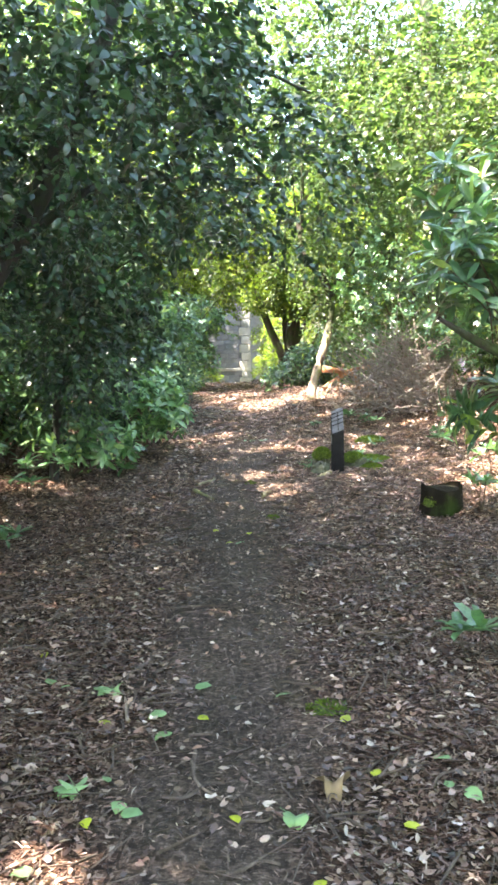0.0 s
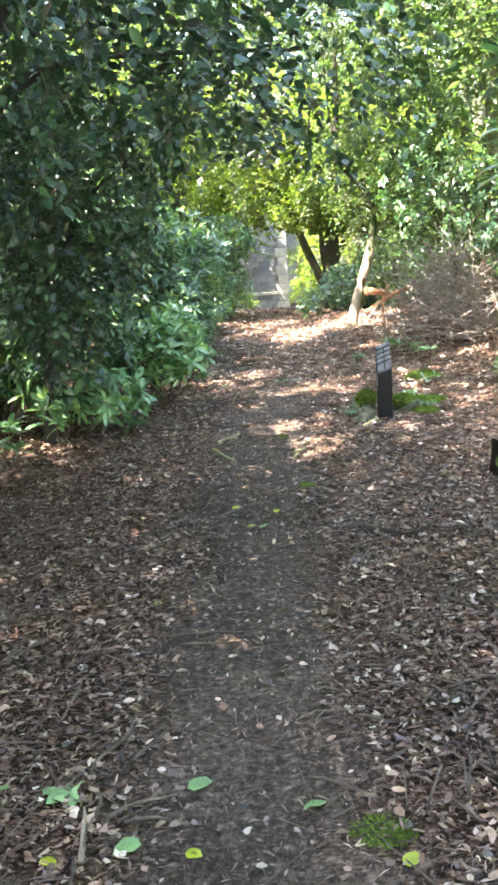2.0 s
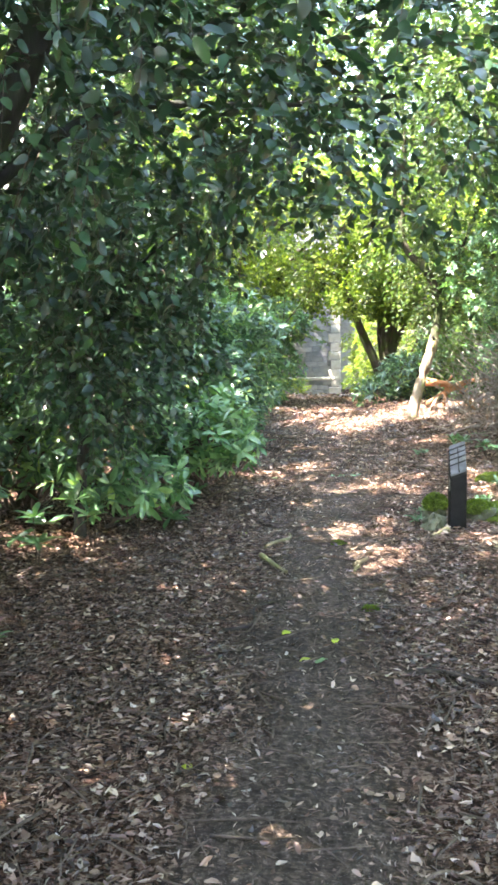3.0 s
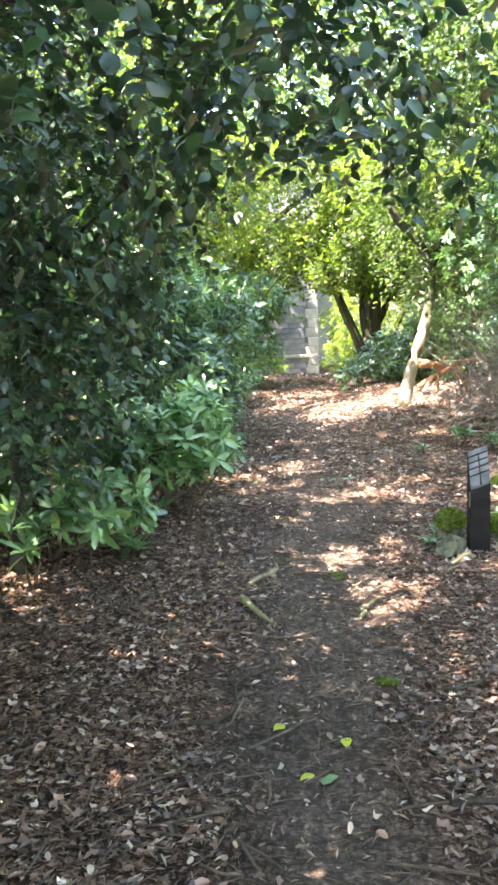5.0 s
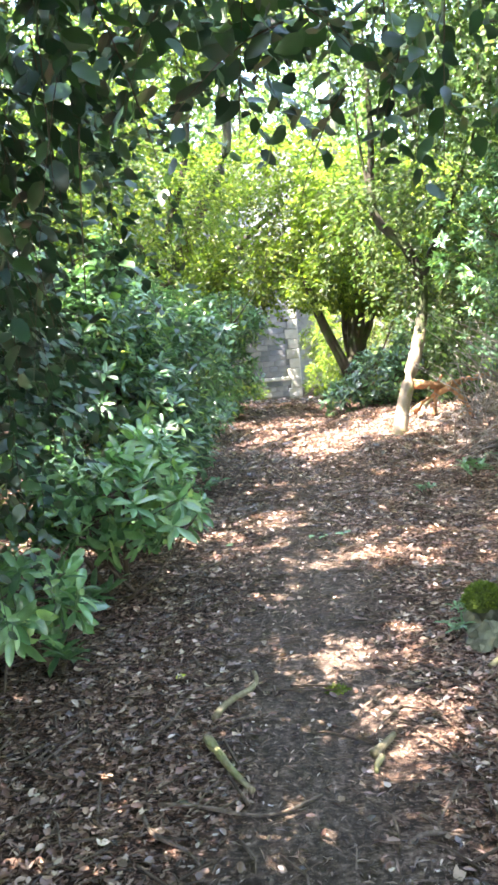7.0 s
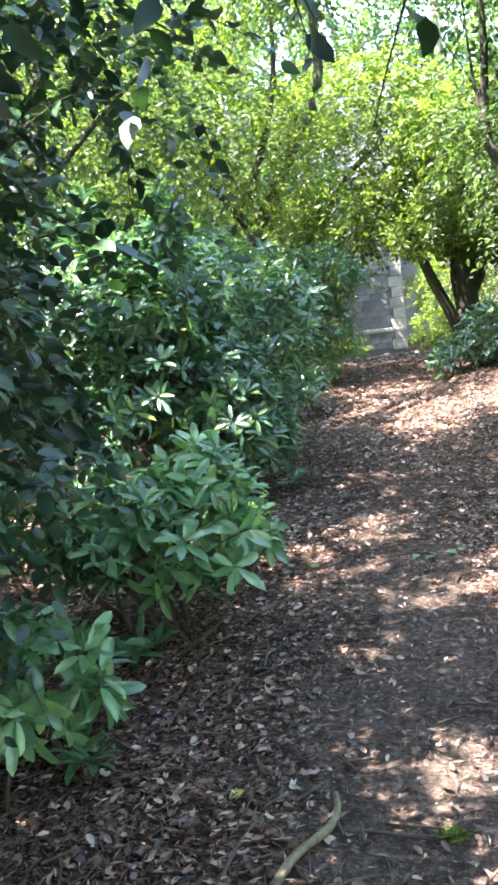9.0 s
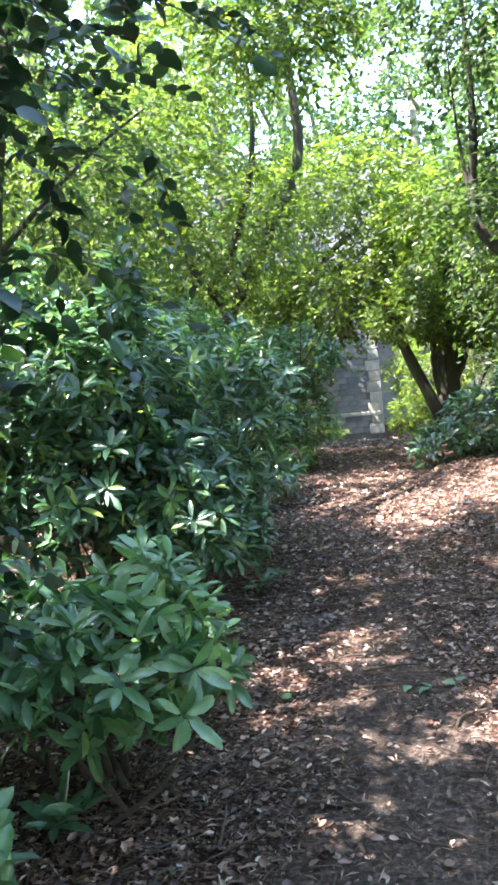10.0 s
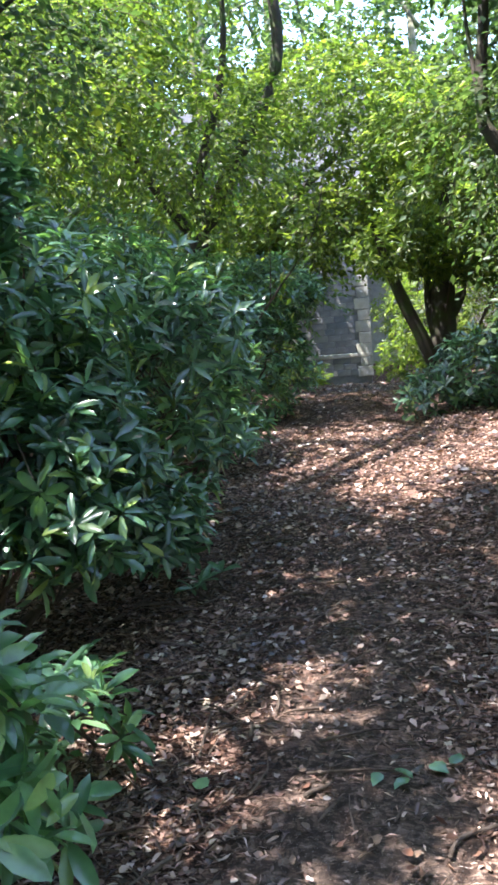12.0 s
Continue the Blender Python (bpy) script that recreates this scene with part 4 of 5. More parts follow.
def moss_tuft(seed, at, r, label="bright green cushion of moss", n=1400, mat=None):
    """A cushion covered with short blades."""
    rng = np.random.default_rng(seed)
    u = unit(rng.normal(0, 1, (n, 3))); u[:, 2] = np.abs(u[:, 2])
    P = u * np.array(r)
    V, F = leaves(DIAM, P * 0.9, u + rng.normal(0, 0.5, (n, 3)), rng.normal(0, 1, (n, 3)), rng.uniform(0.012, 0.03, n), rng.uniform(0.005, 0.01, n))
    bm = bmesh.new()
    bmesh.ops.create_uvsphere(bm, u_segments=14, v_segments=8, radius=1)
    for v in bm.verts:
        v.co = Vector((v.co.x * r[0] * .93, v.co.y * r[1] * .93, max(v.co.z, -0.3) * r[2] * .93))
    th = part("moss_cushion", bm, M_MOSS, None, "", True)
    th.location = at
    tagged(th, label, "moss", "moss cushions")
    obj("moss_fur", raw_mesh("moss_fur", V, F), mat or M_MOSSLEAF, th)["kind"] = "stuff"
    return th


M_MOSSLEAF = leaf_mat("moss_blade", [(0.0, (0.075, 0.125, 0.02)), (1.0, (0.23, 0.32, 0.045))], 0.8, 0.3, 1.3)
rock(1, on_ground(0.78, 8.5, 0.06), (0.1, 0.09, 0.1), M_STONE, "lichened angular stone beside the marker post", sub=3)
rock(2, on_ground(0.74, 8.28, 0.05), (0.085, 0.07, 0.07), M_STONE, "lichened angular stone beside the marker post", rough=0.55, sub=3)
rock(3, on_ground(1.14, 8.6, 0.04), (0.12, 0.1, 0.09), M_STONE, "lichened angular stone beside the marker post", sub=3)
moss_tuft(5, on_ground(0.78, 8.5, 0.14), (0.1, 0.09, 0.1))
moss_tuft(6, on_ground(1.12, 8.6, 0.08), (0.12, 0.1, 0.08))
moss_tuft(7, on_ground(1.3, 8.5, 0.0), (0.13, 0.1, 0.05))
moss_tuft(8, on_ground(0.02, 7.95, 0.0), (0.05, 0.025, 0.02), "small mossy clod on the path", 160)
moss_tuft(14, on_ground(0.37, 3.14, 0.0), (0.1, 0.07, 0.014), "flat dark green patch of moss on the path", 260)
moss_tuft(9, on_ground(0.21, 6.55, 0.0), (0.045, 0.025, 0.02), "small mossy clod on the path", 160)
moss_tuft(10, on_ground(1.5, 10.0, 0.0), (0.2, 0.16, 0.08))
moss_tuft(12, on_ground(1.35, 8.9, 0.0), (0.22, 0.14, 0.05))

# cut stump
sr = random.Random(3)
bm = bmesh.new()
ring = 22
lev = []
for k, (z, s) in enumerate(((-0.05, 1.12), (0.05, 1.02), (0.12, 1.0), (0.19, 1.0), (0.215, 0.95))):
    lev.append([bm.verts.new(((0.165 * s * (1 + 0.09 * math.sin(3 * a + 1) + 0.05 * math.sin(7 * a) + sr.uniform(-.02, .02))) * math.cos(a), (0.15 * s * (1 + 0.08 * math.sin(4 * a))) * math.sin(a), z + sr.uniform(-.004, .004) + (0.025 * math.sin(2 * a + 1) + sr.uniform(-.012, .012)) * (k > 2))) for a in [i * 2 * math.pi / ring for i in range(ring)]])
for p, q in zip(lev, lev[1:]):
    for i in range(ring):
        bm.faces.new((p[i], p[(i + 1) % ring], q[(i + 1) % ring], q[i]))
stump = part("tree_stump", bm, M_STUMP, None, "", True)
stump.location = on_ground(1.6, 6.5, 0)
tagged(stump, "low dark mossy cut tree stump", "stump")
bm = bmesh.new()
tv = [bm.verts.new((0.148 * math.cos(a), 0.136 * math.sin(a), 0.196)) for a in [i * 2 * math.pi / ring for i in range(ring)]]
bm.faces.new(tv)
part("cut_face", bm, M_STUMP, stump, "rotten cut face")
moss_tuft(20, on_ground(1.5, 6.42, 0.1), (0.05, 0.05, 0.07), n=300)


def stick(seed, x0, y0, x1, y1, r, mat, label, fork=True, up=0.012, bend=0.06, sides=6, name="fallen_stick", category="stick", group="fallen sticks on the path", z0=None, z1=None):
    rng = np.random.default_rng(seed)
    n = 9
    t = np.linspace(0, 1, n)
    d = np.array([x1 - x0, y1 - y0]); L = np.hypot(*d)
    nrm = np.array([-d[1], d[0]])
    xy = np.array([x0, y0]) + d * t[:, None] + nrm * (np.sin(np.pi * t) * rng.normal(0, bend * 2) + np.sin(2 * np.pi * t) * rng.normal(0, bend))[:, None]
    z = gz(xy[:, 0], xy[:, 1]) + up + r * 0.6
    if z0 is not None:
        z = np.linspace(z0, z1, n) + 0.03 * np.sin(np.pi * t)
    rr = r * np.linspace(1, 0.6, n) * (1 + rng.normal(0, 0.08, n))
    o = np.array([x0, y0, z[0]])
    lines = [[(np.array([xy[i, 0], xy[i, 1], z[i]]) - o, rr[i]) for i in range(n)]]
    if fork and L > 0.25 and z0 is None:
        i = rng.integers(3, 6); s = rng.choice([-1, 1])
        e = xy[i] + d * 0.22 + nrm * 0.2 * s
        p = np.array([xy[i, 0], xy[i, 1], z[i]]) - o; q = np.array([e[0], e[1], float(gz(*e)) + up + 0.004]) - o
        lines.append([(p, rr[i] * .6), ((p + q) / 2 + rng.normal(0, .008, 3), rr[i] * .5), (q, rr[i] * .3)])
    V, F = tubes(lines, sides)
    ob = obj(name, poly_mesh(name, V, F), mat, None)
    ob.location = o
    return tagged(ob, label, category, group)


STICKS = [(-0.2, 2.78, -0.08, 2.4), (-0.3, 2.45, -0.07, 2.51), (-0.02, 2.23, 0.1, 2.3), (-0.05, 2.0, 0.12, 2.06), (0.32, 2.32, 0.45, 2.24), (-0.57, 3.43, -0.5, 3.8), (-0.49, 3.22, -0.27, 3.35),
          (-1.37, 5.24, -1.06, 5.13), (0.28, 4.15, 0.46, 4.16), (-0.57, 3.4, -0.52, 3.11), (-0.5, 7.59, -0.21, 7.75), (-0.68, 7.04, -0.46, 6.79), (-0.64, 7.11, -0.07, 7.12), (0.19, 6.83, 0.38, 6.85)]
STICKS2 = [(0.38, 5.84, 0.56, 5.93), (0.32, 7.92, 0.47, 7.94), (-0.45, 9.38, -0.2, 9.34), (-0.99, 9.4, -0.92, 9.67), (-0.65, 11.74, -0.13, 11.76), (0.16, 9.95, 0.33, 10.23), (-0.27, 10.22, -0.18, 10.31), (-1.13, 11.48, -0.84, 11.39)]
for i, q in enumerate(STICKS + STICKS2):
    stick(100 + i, *q, 0.008, M_TWIG, "thin brown fallen stick on the path")
stick(140, -0.51, 7.52, -0.31, 7.13, 0.02, M_MOSSWOOD, "short pale mossy branch on the path", fork=False, bend=0.006, sides=8)
stick(141, -0.49, 7.67, -0.35, 8.14, 0.017, M_MOSSWOOD, "short curved mossy branch on the path", fork=False, bend=0.03, sides=8)
stick(150, -0.51, 3.04, -0.56, 3.29, 0.009, M_PALE, "short pale peeled stick beside fresh leaves", fork=False, bend=0.01)
stick(142, -0.6, 6.2, -0.33, 6.68, 0.011, M_DARKTWIG, "curved brown branch on the path", bend=0.06)
stick(143, 0.34, 5.62, 0.95, 5.7, 0.013, M_DARKTWIG, "dark fallen branch across leaf litter", bend=0.08)
stick(144, 0.4, 6.46, 0.81, 6.89, 0.01, M_DARKTWIG, "dark crooked branch across leaf litter", bend=0.12)
stick(146, 0.13, 7.37, 0.22, 7.51, 0.02, M_MOSSWOOD, "short broken mossy branch on the path", fork=False, bend=0.02, sides=8)
stick(147, 0.16, 7.36, 0.13, 7.26, 0.014, M_MOSSWOOD, "short broken mossy branch on the path", fork=False, bend=0.02, sides=8)
stick(148, 0.84, 8.18, 0.7, 8.02, 0.02, M_MOSSWOOD, "short pale branch beside the marker post", fork=False, bend=0.02, sides=8)
sr = random.Random(77)
for i in range(70):
    sd = 1 if i % 2 else -1
    x, y, a, ln = sd * sr.uniform(0.35, 2.2), sr.uniform(1.5, 13.5), sr.uniform(0, 3.14), sr.uniform(0.15, 0.55)
    if sd < 0 and y > 8 and x < -0.8:
        continue
    stick(200 + i, x, y, x + ln * math.cos(a), y + ln * math.sin(a), sr.uniform(0.004, 0.009), M_TWIG, "thin brown twig in leaf litter", bend=0.08, sides=5, name="fallen_twig", group="fallen twigs in leaf litter")

# rotten fallen wood behind the leaning tree
for i, (x0, y0, z0, x1, y1, z1, r, m) in enumerate(((1.35, 15.3, 0.42, 2.0, 15.5, 0.25, .06, M_RUST), (1.4, 15.5, 0.05, 1.95, 15.2, 0.4, .045, M_RUST), (1.3, 15.0, -0.1, 1.62, 15.3, 0.22, .035, M_PALE),
                                                    (1.85, 15.1, 0.3, 2.05, 14.8, -0.08, .04, M_RUST), (1.5, 14.9, -0.08, 2.3, 15.3, -0.02, .05, M_RUST), (1.75, 15.4, 0.3, 2.5, 15.6, 0.45, .05, M_RUST), (1.6, 15.2, 0.0, 1.75, 15.35, 0.5, .03, M_RUST),
                                                    (1.45, 14.7, -0.1, 1.7, 14.75, 0.12, .025, M_PALE))):
    stick(400 + i, x0, y0, x1, y1, r, m, "broken rust-brown rotten branch", bend=0.05, sides=8, name="fallen_log", category="log", group="rotten wood behind the leaning tree", z0=z0, z1=z1)

# heap of dead brushwood
rng = np.random.default_rng(90)
o = np.array(on_ground(2.3, 12.4, 0))
heap = thing("brushwood_heap", o, "heap of dry brown dead branches and withered leaves", "brushwood")
lines = []
for i in range(620):
    p = np.array([rng.normal(0, 0.42), rng.normal(0, 0.4), 0]); h = max(0.15, 1.25 - 0.9 * np.hypot(p[0], p[1]))
    p[2] = rng.uniform(0.0, h) ; a = rng.uniform(0, 6.28); l = rng.uniform(0.2, 0.95)
    q = p + np.array([np.cos(a) * l, np.sin(a) * l, rng.normal(0.22, 0.3)]); q[2] = max(q[2], 0.03)
    lines.append(wander(rng, p, q, 4, 0.05, 0.008, 0.002))
V, F = tubes(lines, 4)
obj("brushwood_tangle", poly_mesh("brushwood_tangle", V, F), M_HEAP, heap)["kind"] = "stuff"
n = 1300
P = np.stack([rng.normal(0, 0.45, n), rng.normal(0, 0.42, n), np.zeros(n)], -1)
P[:, 2] = rng.uniform(0.02, 1, n) * np.maximum(0.12, 1.3 - 0.95 * np.hypot(P[:, 0], P[:, 1]))
V, F = leaves(TRI5, P, rng.normal(0, 1, (n, 3)), rng.normal(0, 1, (n, 3)), rng.uniform(0.04, 0.09, n), rng.uniform(0.015, 0.03, n))
obj("withered_leaves", raw_mesh("withered_leaves", V, F), M_DRY, heap, "withered brown leaves")["kind"] = "stuff"

# seedlings with separate leaves
leaf_data = raw_mesh("leaf", *leaves(LONG, np.zeros((1, 3)), np.array([[0, 1.0, 0]]), np.array([[0, 0, 1.0]]), np.array([1.0]), np.array([0.3])))


def seedling(seed, x, y, shoots, length, label, h=0.12, spread=0.12, mat=None):
    rng = np.random.default_rng(seed)
    th = thing("rhododendron_seedling", on_ground(x, y, -0.01), label, "plant", "seedlings by the path")
    me = leaf_data if mat is None else leaf_data.copy()
    lines = []
    for s in range(shoots):
        a = rng.uniform(0, 6.28)
        c = np.array([math.cos(a) * spread * (s > 0), math.sin(a) * spread * (s > 0), h * rng.uniform(0.7, 1.3)])
        lines.append(wander(rng, (0, 0, -0.03), c, 5, 0.015, 0.006, 0.004))
        k = int(rng.integers(6, 10))
        for i in range(k):
            az, el, l = i * 6.283 / k + rng.normal(0, .2), rng.normal(0.3, 0.3), length * rng.uniform(0.7, 1.1)
            m = Matrix.Translation(c) @ Matrix.Rotation(az, 4, "Z") @ Matrix.Rotation(el, 4, "X") @ Matrix.Rotation(rng.normal(0, .3), 4, "Y") @ Matrix.Scale(l, 4)
            lf = obj("leaf", me, mat or M_RHODO, th)
            lf.matrix_basis = m
    V, F = tubes(lines, 5)
    obj("stem", poly_mesh("stem", V, F), M_STEM, th)
    return th


S1 = "low rhododendron seedling with a whorl of long leaves"
for i, (x, y, n, l, h) in enumerate(((1.18, 3.62, 2, 0.2, 0.13), (1.9, 6.4, 4, 0.16, 0.25), (-1.3, 8.3, 3, 0.15, 0.1), (-1.32, 9.05, 3, 0.16, 0.12), (-1.75, 5.6, 3, 0.15, 0.15), (1.3, 11.6, 4, 0.12, 0.15), (1.65, 11.3, 4, 0.12, 0.12), (0.95, 11.4, 1, 0.09, 0.08),
                                     (-1.75, 7.7, 4, 0.17, 0.3), (-2.0, 7.2, 4, 0.17, 0.28), (-1.25, 10.2, 3, 0.16, 0.12), (1.45, 9.6, 2, 0.1, 0.08), (-2.3, 6.2, 4, 0.16, 0.3), (2.2, 9.2, 4, 0.14, 0.2), (2.3, 7.6, 4, 0.15, 0.25), (-0.95, 12.1, 3, 0.14, 0.12), (-1.15, 10.7, 3, 0.15, 0.25))):
    seedling(500 + i, x, y, n, l, S1, h)

for i, (x, y) in enumerate(((0.72, 8.62), (0.66, 8.45), (1.16, 8.75), (1.3, 8.62), (1.25, 8.95), (0.95, 11.35), (1.45, 12.0), (1.7, 12.2))):
    seedling(540 + i, x, y, 4, 0.07, "small leafy green plant beside mossy stones", 0.07, 0.07, M_BEECH)

# fresh and yellow leaves dropped on the path
YELLOW = [(-1.03, 3.71), (-0.64, 3.07), (-0.52, 4.76), (-0.04, 2.31), (0.25, 2.0), (0.5, 2.61), (0.56, 2.29), (0.41, 2.99), (-0.56, 2.32), (-0.21, 3.07), (-0.23, 6.19), (0.01, 6.08), (-0.11, 5.84), (-0.68, 8.17)]
GREEN = [(-0.24, 3.38), (-0.63, 3.37), (-0.35, 3.13), (-0.31, 2.93), (-0.65, 2.52), (-0.45, 2.43), (-0.44, 2.34), (-0.67, 2.04), (0.21, 3.27), (0.74, 2.68), (0.81, 2.44), (-0.93, 3.4), (-0.08, 5.77), (-1.12, 10.94), (-0.6, 10.3)]
lrng = np.random.default_rng(9)


def dropped(x, y, l, w, mat, label, lobes=0, up=0.014, curl=1.0):
    a = lrng.uniform(0, 6.28)
    if lobes:
        bm = bmesh.new()
        n = lobes * 8
        c = bm.verts.new((0, 0, 0))
        rings = []
        for f in (0.5, 1.0):
            ring_v = []
            for k in range(n):
                t = k * 6.2832 / n
                r = l * f * (0.4 + f * 0.13 * math.cos(lobes * t) + 0.04 * math.sin(2 * t + 7 * x) - 0.16 * f * math.exp(-(min(t, 6.2832 - t) / 0.22) ** 2))
                lift = curl * f * (0.016 * math.sin(2 * t + x) + 0.012 * math.cos(3 * t + y)) + 0.007 * f * math.cos(lobes * t)
                ring_v.append(bm.verts.new((r * math.cos(t + a), r * math.sin(t + a), lift)))
            rings.append(ring_v)
        for k in range(n):
            q = (k + 1) % n
            bm.faces.new((c, rings[0][k], rings[0][q]))
            bm.faces.new((rings[0][k], rings[1][k], rings[1][q], rings[0][q]))
        stalk = [bm.verts.new((f * math.cos(a) - w2 * math.sin(a), f * math.sin(a) + w2 * math.cos(a), 0.004)) for f, w2 in ((l * 0.1, 0.002), (l * 0.75, 0.001), (l * 0.75, -0.001), (l * 0.1, -0.002))]
        bm.faces.new(stalk)
        ob = part("fallen_leaf", bm, mat, None, "", True)
    else:
        V, F = leaves(OVAL, np.zeros((1, 3)), np.array([[math.cos(a), math.sin(a), 0.05]]), np.array([[lrng.normal(0, .2), lrng.normal(0, .2), 1.0]]), np.array([l]), np.array([w]))
        ob = obj("fallen_leaf", raw_mesh("fallen_leaf", V, F), mat)
    ob.location = on_ground(x, y, up)
    tagged(ob, label, "leaf", "leaves dropped on the path")


for x, y in YELLOW:
    dropped(x, y, lrng.uniform(0.05, 0.07), 0.045, M_LIME, "small yellow-green leaf fallen on the path")
for x, y in GREEN:
    dropped(x, y, lrng.uniform(0.06, 0.1), 0.06, M_FRESH, "pale green leaf fallen on the path", up=0.016)
    if lrng.uniform() < 0.5:
        dropped(x + lrng.normal(0, .06), y + lrng.normal(0, .06), 0.05, 0.04, M_FRESH, "pale green leaf fallen on the path", up=0.018)
dropped(0.18, 2.29, 0.11, 0.1, M_FRESH, "lobed pale green leaf lying on bare earth", 4, 0.02)
dropped(-0.63, 3.36, 0.12, 0.1, M_FRESH, "lobed pale green leaf lying on bare earth", 5, 0.02)
dropped(-0.64, 2.53, 0.12, 0.1, M_FRESH, "lobed pale green leaf lying on bare earth", 5, 0.02)
dropped(0.33, 2.5, 0.15, 0.1, M_TAN, "large curled tan dead leaf on the path", 3, 0.035, 2.4)
for x, y in ((-0.03, 10.33), (0.02, 10.36), (0.06, 10.31), (0.13, 10.4), (0.17, 10.36), (0.2, 10.42)):
    dropped(x, y, 0.075, 0.042, M_RHODO, "dark glossy green leaf fallen on the path", up=0.022)

# ---- leaf litter ----
rng = np.random.default_rng(30)


def litter(n, xr, yr, size, tmpl, name, label, mat, bare=0.25, up=0.004, slim=(0.4, 0.75)):
    x = rng.uniform(*xr, n * 2); y = rng.uniform(*yr, n * 2)
    wob = 0.12 * np.sin(1.3 * y) + 0.1 * np.sin(3.1 * y + 1)
    bare = bare + (0.8 - bare) * smoothstep(9.5, 13.5, y)
    dens = bare + (1 - bare) * smoothstep(0.2, 0.62, np.abs(x + 0.06 + wob * 0.4) + 0.1 * np.sin(5 * x + 3 * y))
    k = rng.uniform(0, 1, n * 2) < dens
    x, y = x[k][:n], y[k][:n]
    m = len(x)
    P = np.stack([x, y, gz(x, y) + up + rng.uniform(0, 0.014, m)], -1)
    a = rng.uniform(0, 6.28, m)
    D = np.stack([np.cos(a), np.sin(a), rng.normal(0.03, 0.16, m)], -1)
    N = np.stack([rng.normal(0, 0.5, m), rng.normal(0, 0.5, m), np.ones(m)], -1)
    L = rng.uniform(*size, m)
    V, F = leaves(tmpl, P, D, N, L, L * rng.uniform(*slim, m))
    ob = obj(name, raw_mesh(name, V, F), mat)
    return tagged(ob, label, "leaf litter", kind="stuff")


litter(25000, (-3.4, 3.4), (10.6, 17.5), (0.02, 0.055), TRI5, "leaf_litter_ahead", "brown dead leaves strewn over the woodland floor", M_DRY, 0.25)
lit = litter(9000, (-2.6, 2.6), (0.6, 11.2), (0.02, 0.055), DEAD, "leaf_litter", "brown and pale dead leaves strewn over the woodland floor", M_DRY, 0.16, 0.006, (0.28, 0.6))
for k, rag in enumerate(RAGS):
    litter(5200, (-2.6, 2.6), (0.6, 11.6), ((0.018, 0.042), (0.026, 0.06))[k % 2], rag, "torn_leaf_litter", "torn curled brown dead leaves on the woodland floor", M_DRY, (0.14, 0.07)[k % 2], 0.004, (0.45, 0.95))
litter(42000, (-2.2, 2.2), (0.4, 11.6), (0.018, 0.06), DIAM, "leaf_fibres", "shredded reddish-brown leaf and bark fibres on the ground", M_DRY, 0.16, 0.006, (0.06, 0.2))
litter(42000, (-2.2, 2.2), (-0.4, 13), (0.01, 0.036), DIAM, "leaf_crumbs", "broken bits of dead leaf and bark", M_CRUMB, 0.6, 0.002, (0.15, 0.55))
for n, xr, yr in ((8000, (-6, 6), (13, 28)), (3000, (-6, -2.5), (-3, 13)), (3000, (2.5, 6), (-3, 13))):
    litter(n, xr, yr, (0.05, 0.1), DIAM, "leaf_litter_beyond", "brown dead leaves under the trees", M_DRY, 0.3)
# fine twigs
n = 7500
x = rng.uniform(-2.6, 2.6, n); y = rng.uniform(0.8, 14, n); k = (np.abs(x) > 0.4) | (rng.uniform(0, 1, n) < 0.35)
x, y = x[k], y[k]; n = len(x)
a = rng.uniform(0, 6.28, n); l = rng.gamma(2.0, 0.045, n)
K = np.stack([np.stack([x + np.cos(a) * l * t, y + np.sin(a) * l * t, gz(x + np.cos(a) * l * t, y + np.sin(a) * l * t) + 0.014 + 0.006 * t], -1) for t in (0.0, 0.4, 0.7, 1.0)], 1)
K[:, 1:3, :2] += rng.normal(0, 0.006, (n, 2, 2))
V, F = twig_tubes(K[:, 1:], K[:, 0], 0.0034)
tagged(obj("twig_litter", raw_mesh("twig_litter", V, F), M_TWIG), "fine brown twigs scattered in dead leaves", "twig litter", kind="stuff")
# longer brittle twigs lying crosswise
n = 520
x = rng.choice([-1, 1], n) * rng.uniform(0.15, 1.9, n); y = rng.uniform(1.2, 13, n)
a = rng.uniform(0, 6.28, n); l = rng.uniform(0.1, 0.34, n); c = rng.normal(0, 0.35, n)
K = np.stack([np.stack([x + np.cos(a + c * t) * l * t, y + np.sin(a + c * t) * l * t, gz(x + np.cos(a + c * t) * l * t, y + np.sin(a + c * t) * l * t) + 0.02 + 0.012 * np.sin(4 * t)], -1) for t in (0.0, 0.35, 0.7, 1.0)], 1)
V, F = twig_tubes(K[:, 1:], K[:, 0], 0.0062)
tagged(obj("long_twig_litter", raw_mesh("long_twig_litter", V, F), M_TWIG), "longer brittle brown twigs lying on dead leaves", "twig litter", kind="stuff")
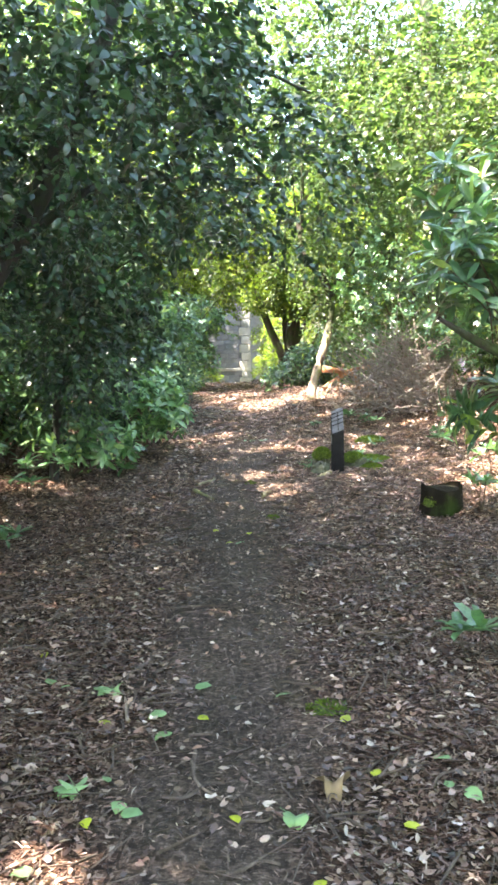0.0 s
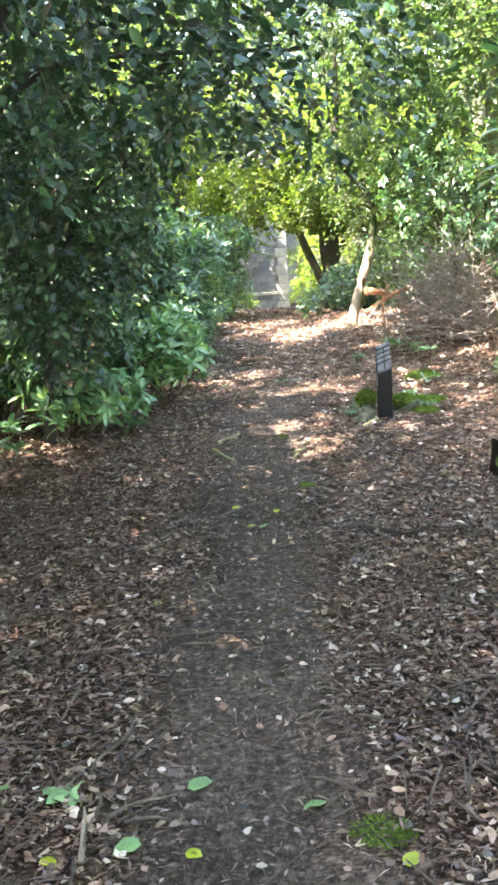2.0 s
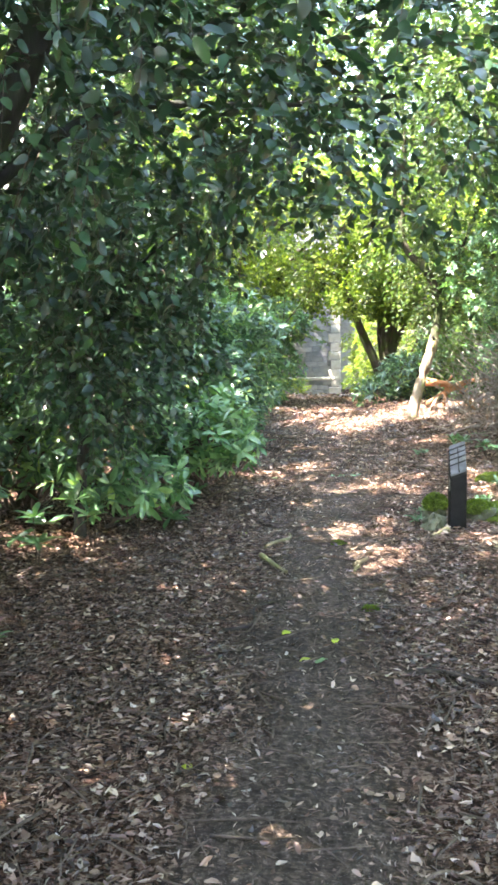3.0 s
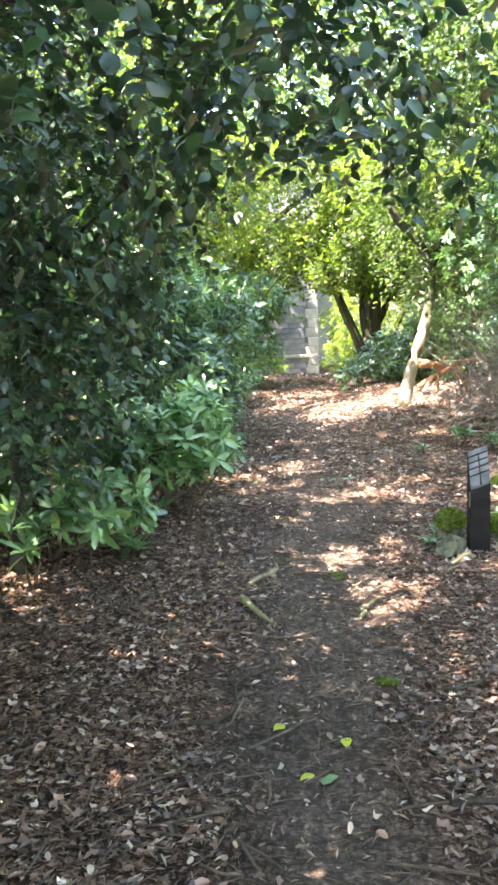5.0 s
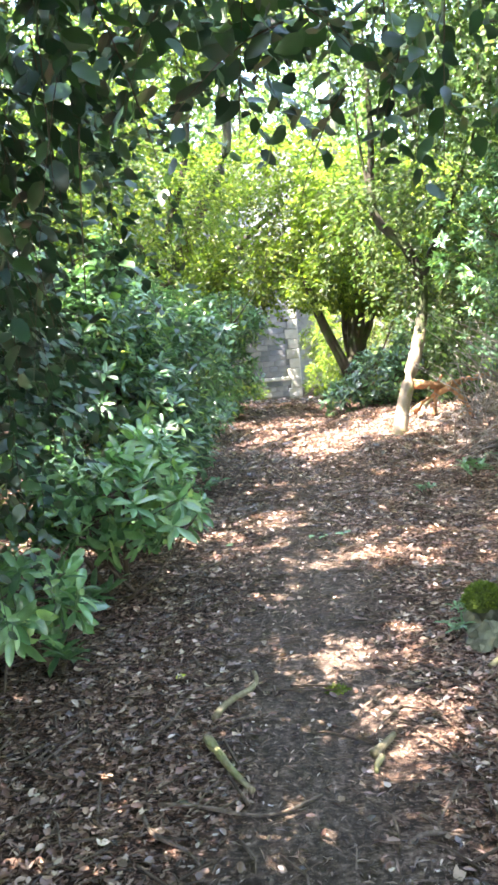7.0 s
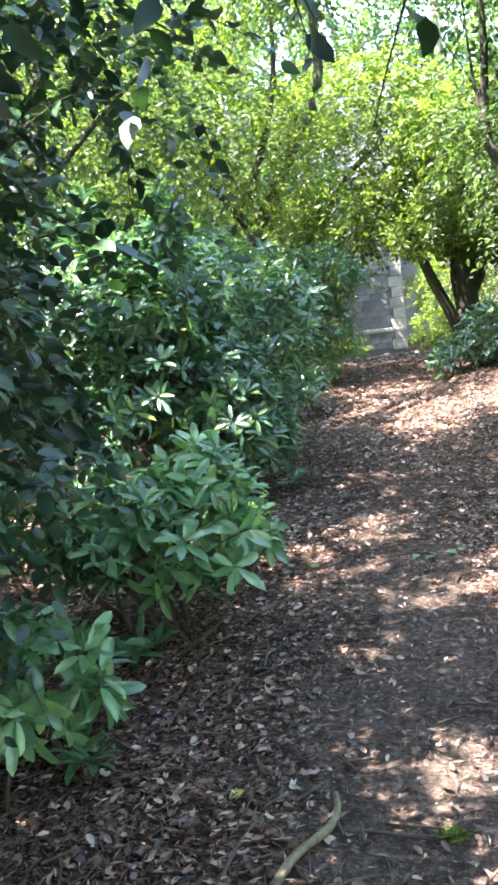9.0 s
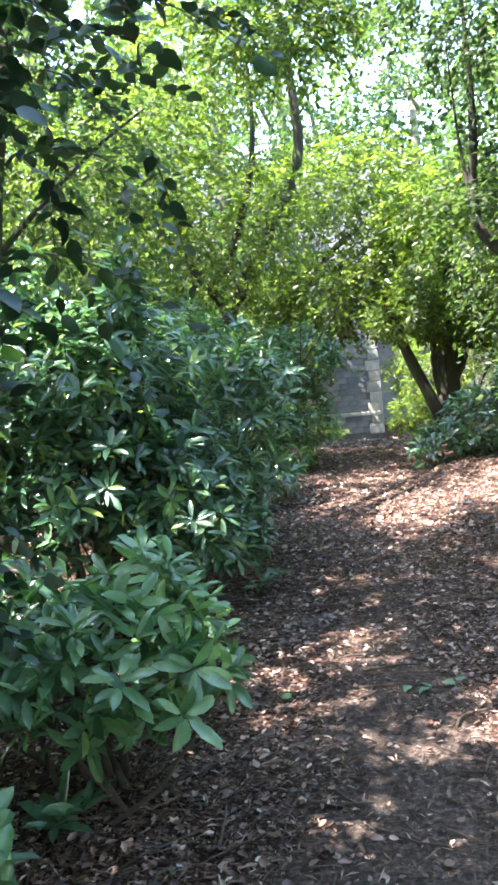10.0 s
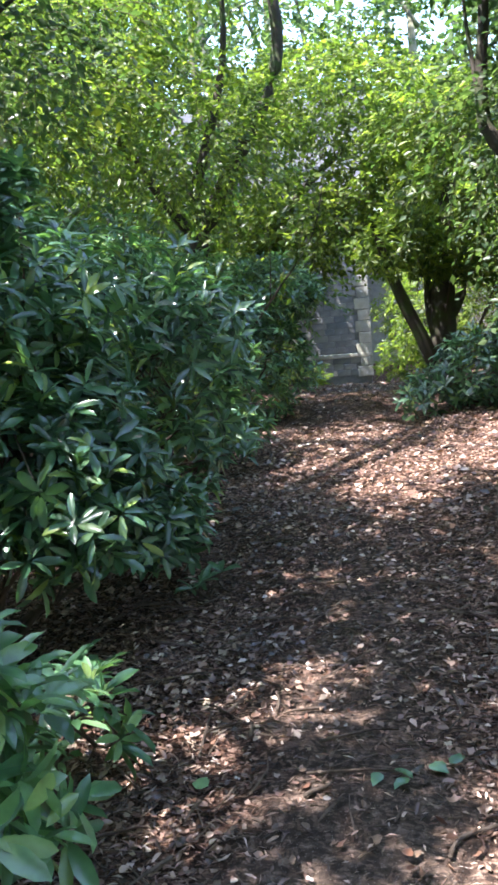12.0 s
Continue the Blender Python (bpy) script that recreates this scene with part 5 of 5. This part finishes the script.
# nearest dead leaves, each by itself
curls = [raw_mesh("dead_leaf", *leaves(DEAD, np.zeros((1, 3)), np.array([[0, 1.0, 0]]), np.array([[0, 0, 1.0]]), np.array([1.0]), np.array([w]))) for w in (0.45, 0.6, 0.75)]
M_DRYONE = plain_mat("dead_leaf_skin", [(0.3, (0.09, 0.055, 0.035)), (0.7, (0.25, 0.17, 0.12))], 40, 0.5, per=True)
for i in range(280):
    y = rng.uniform(1.6, 10.5); x = rng.choice([-1, 1]) * rng.uniform(0.25, 1.15) if i % 4 else rng.uniform(-0.4, 0.4)
    lf = obj("dead_leaf", curls[i % 3], M_DRYONE, lit)
    lf.matrix_basis = Matrix.Translation(on_ground(x, y, 0.016)) @ Matrix.Rotation(rng.uniform(0, 6.28), 4, "Z") @ Matrix.Rotation(rng.normal(0, .2), 4, "Y") @ Matrix.Scale(float(rng.uniform(0.025, 0.045)), 4)

# ---- far stone building ----
bld = thing("stone_building", (0, 32, -1.3), "grey stone building with pale quoins behind the trees", "building")
part("wall", box(-9, -0.04, 0.04, 0.6, -1.0, 4.6), M_MORTAR, bld, "grey coursed stone wall")
part("side_wall", box(-0.54, -0.04, 0.604, 8, -1.0, 4.6), M_MORTAR, bld)
part("wing_wall", box(-0.04, 4.5, 6.0, 6.5, -1.0, 4.3), M_ASHLAR, bld, "grey wall of the set-back wing")
part("string_course", box(-9, 0.02, -0.06, 0.036, 0.3, 0.42, 0.02), M_QUOIN, bld, "pale string course")
bm = bmesh.new()
pts = [bm.verts.new(p) for p in ((-9.3, -0.3, 4.6), (0.3, -0.3, 4.6), (0.3, 4.2, 8), (-9.3, 4.2, 8), (0.3, 8.6, 4.6), (-9.3, 8.6, 4.6))]
for f in ((0, 1, 2, 3), (3, 2, 4, 5), (0, 3, 5), (1, 4, 2), (0, 5, 4, 1)):
    bm.faces.new([pts[i] for i in f])
bmesh.ops.recalc_face_normals(bm, faces=bm.faces)
part("roof", bm, M_SLATE, bld, "slate roof")
wall = bld.children[0]
sr = random.Random(8)
bricks = []
for w in (0.26, 0.36, 0.48):
    bmq = box(-w / 2, w / 2, -0.02, 0.05, -0.082, 0.082, 0.01)
    me = bpy.data.meshes.new("stone")
    bmq.to_mesh(me); bmq.free(); me.materials.append(M_ASHLAR)
    bricks.append((w, me))
for row in range(24):
    z = 0.52 + (row - 3) * 0.172 if row > 2 else -0.12 + row * 0.172
    if z > 4.3:
        break
    x = -0.34 - 0.1 * (row % 2)
    while x > -3.2:
        w, me = sr.choice(bricks)
        st = obj("stone", me, None, wall)
        st.location = (x - w / 2, 0.02 + sr.uniform(-0.012, 0.012), z)
        x -= w + 0.01
for row in range(15):
    z = -0.1 + row * 0.31
    w = 0.3 if row % 2 else 0.38
    q = part("quoin", box(-0.02 - w, 0.02, -0.05, 0.12, z - 0.148, z + 0.148, 0.015), M_QUOIN, wall)
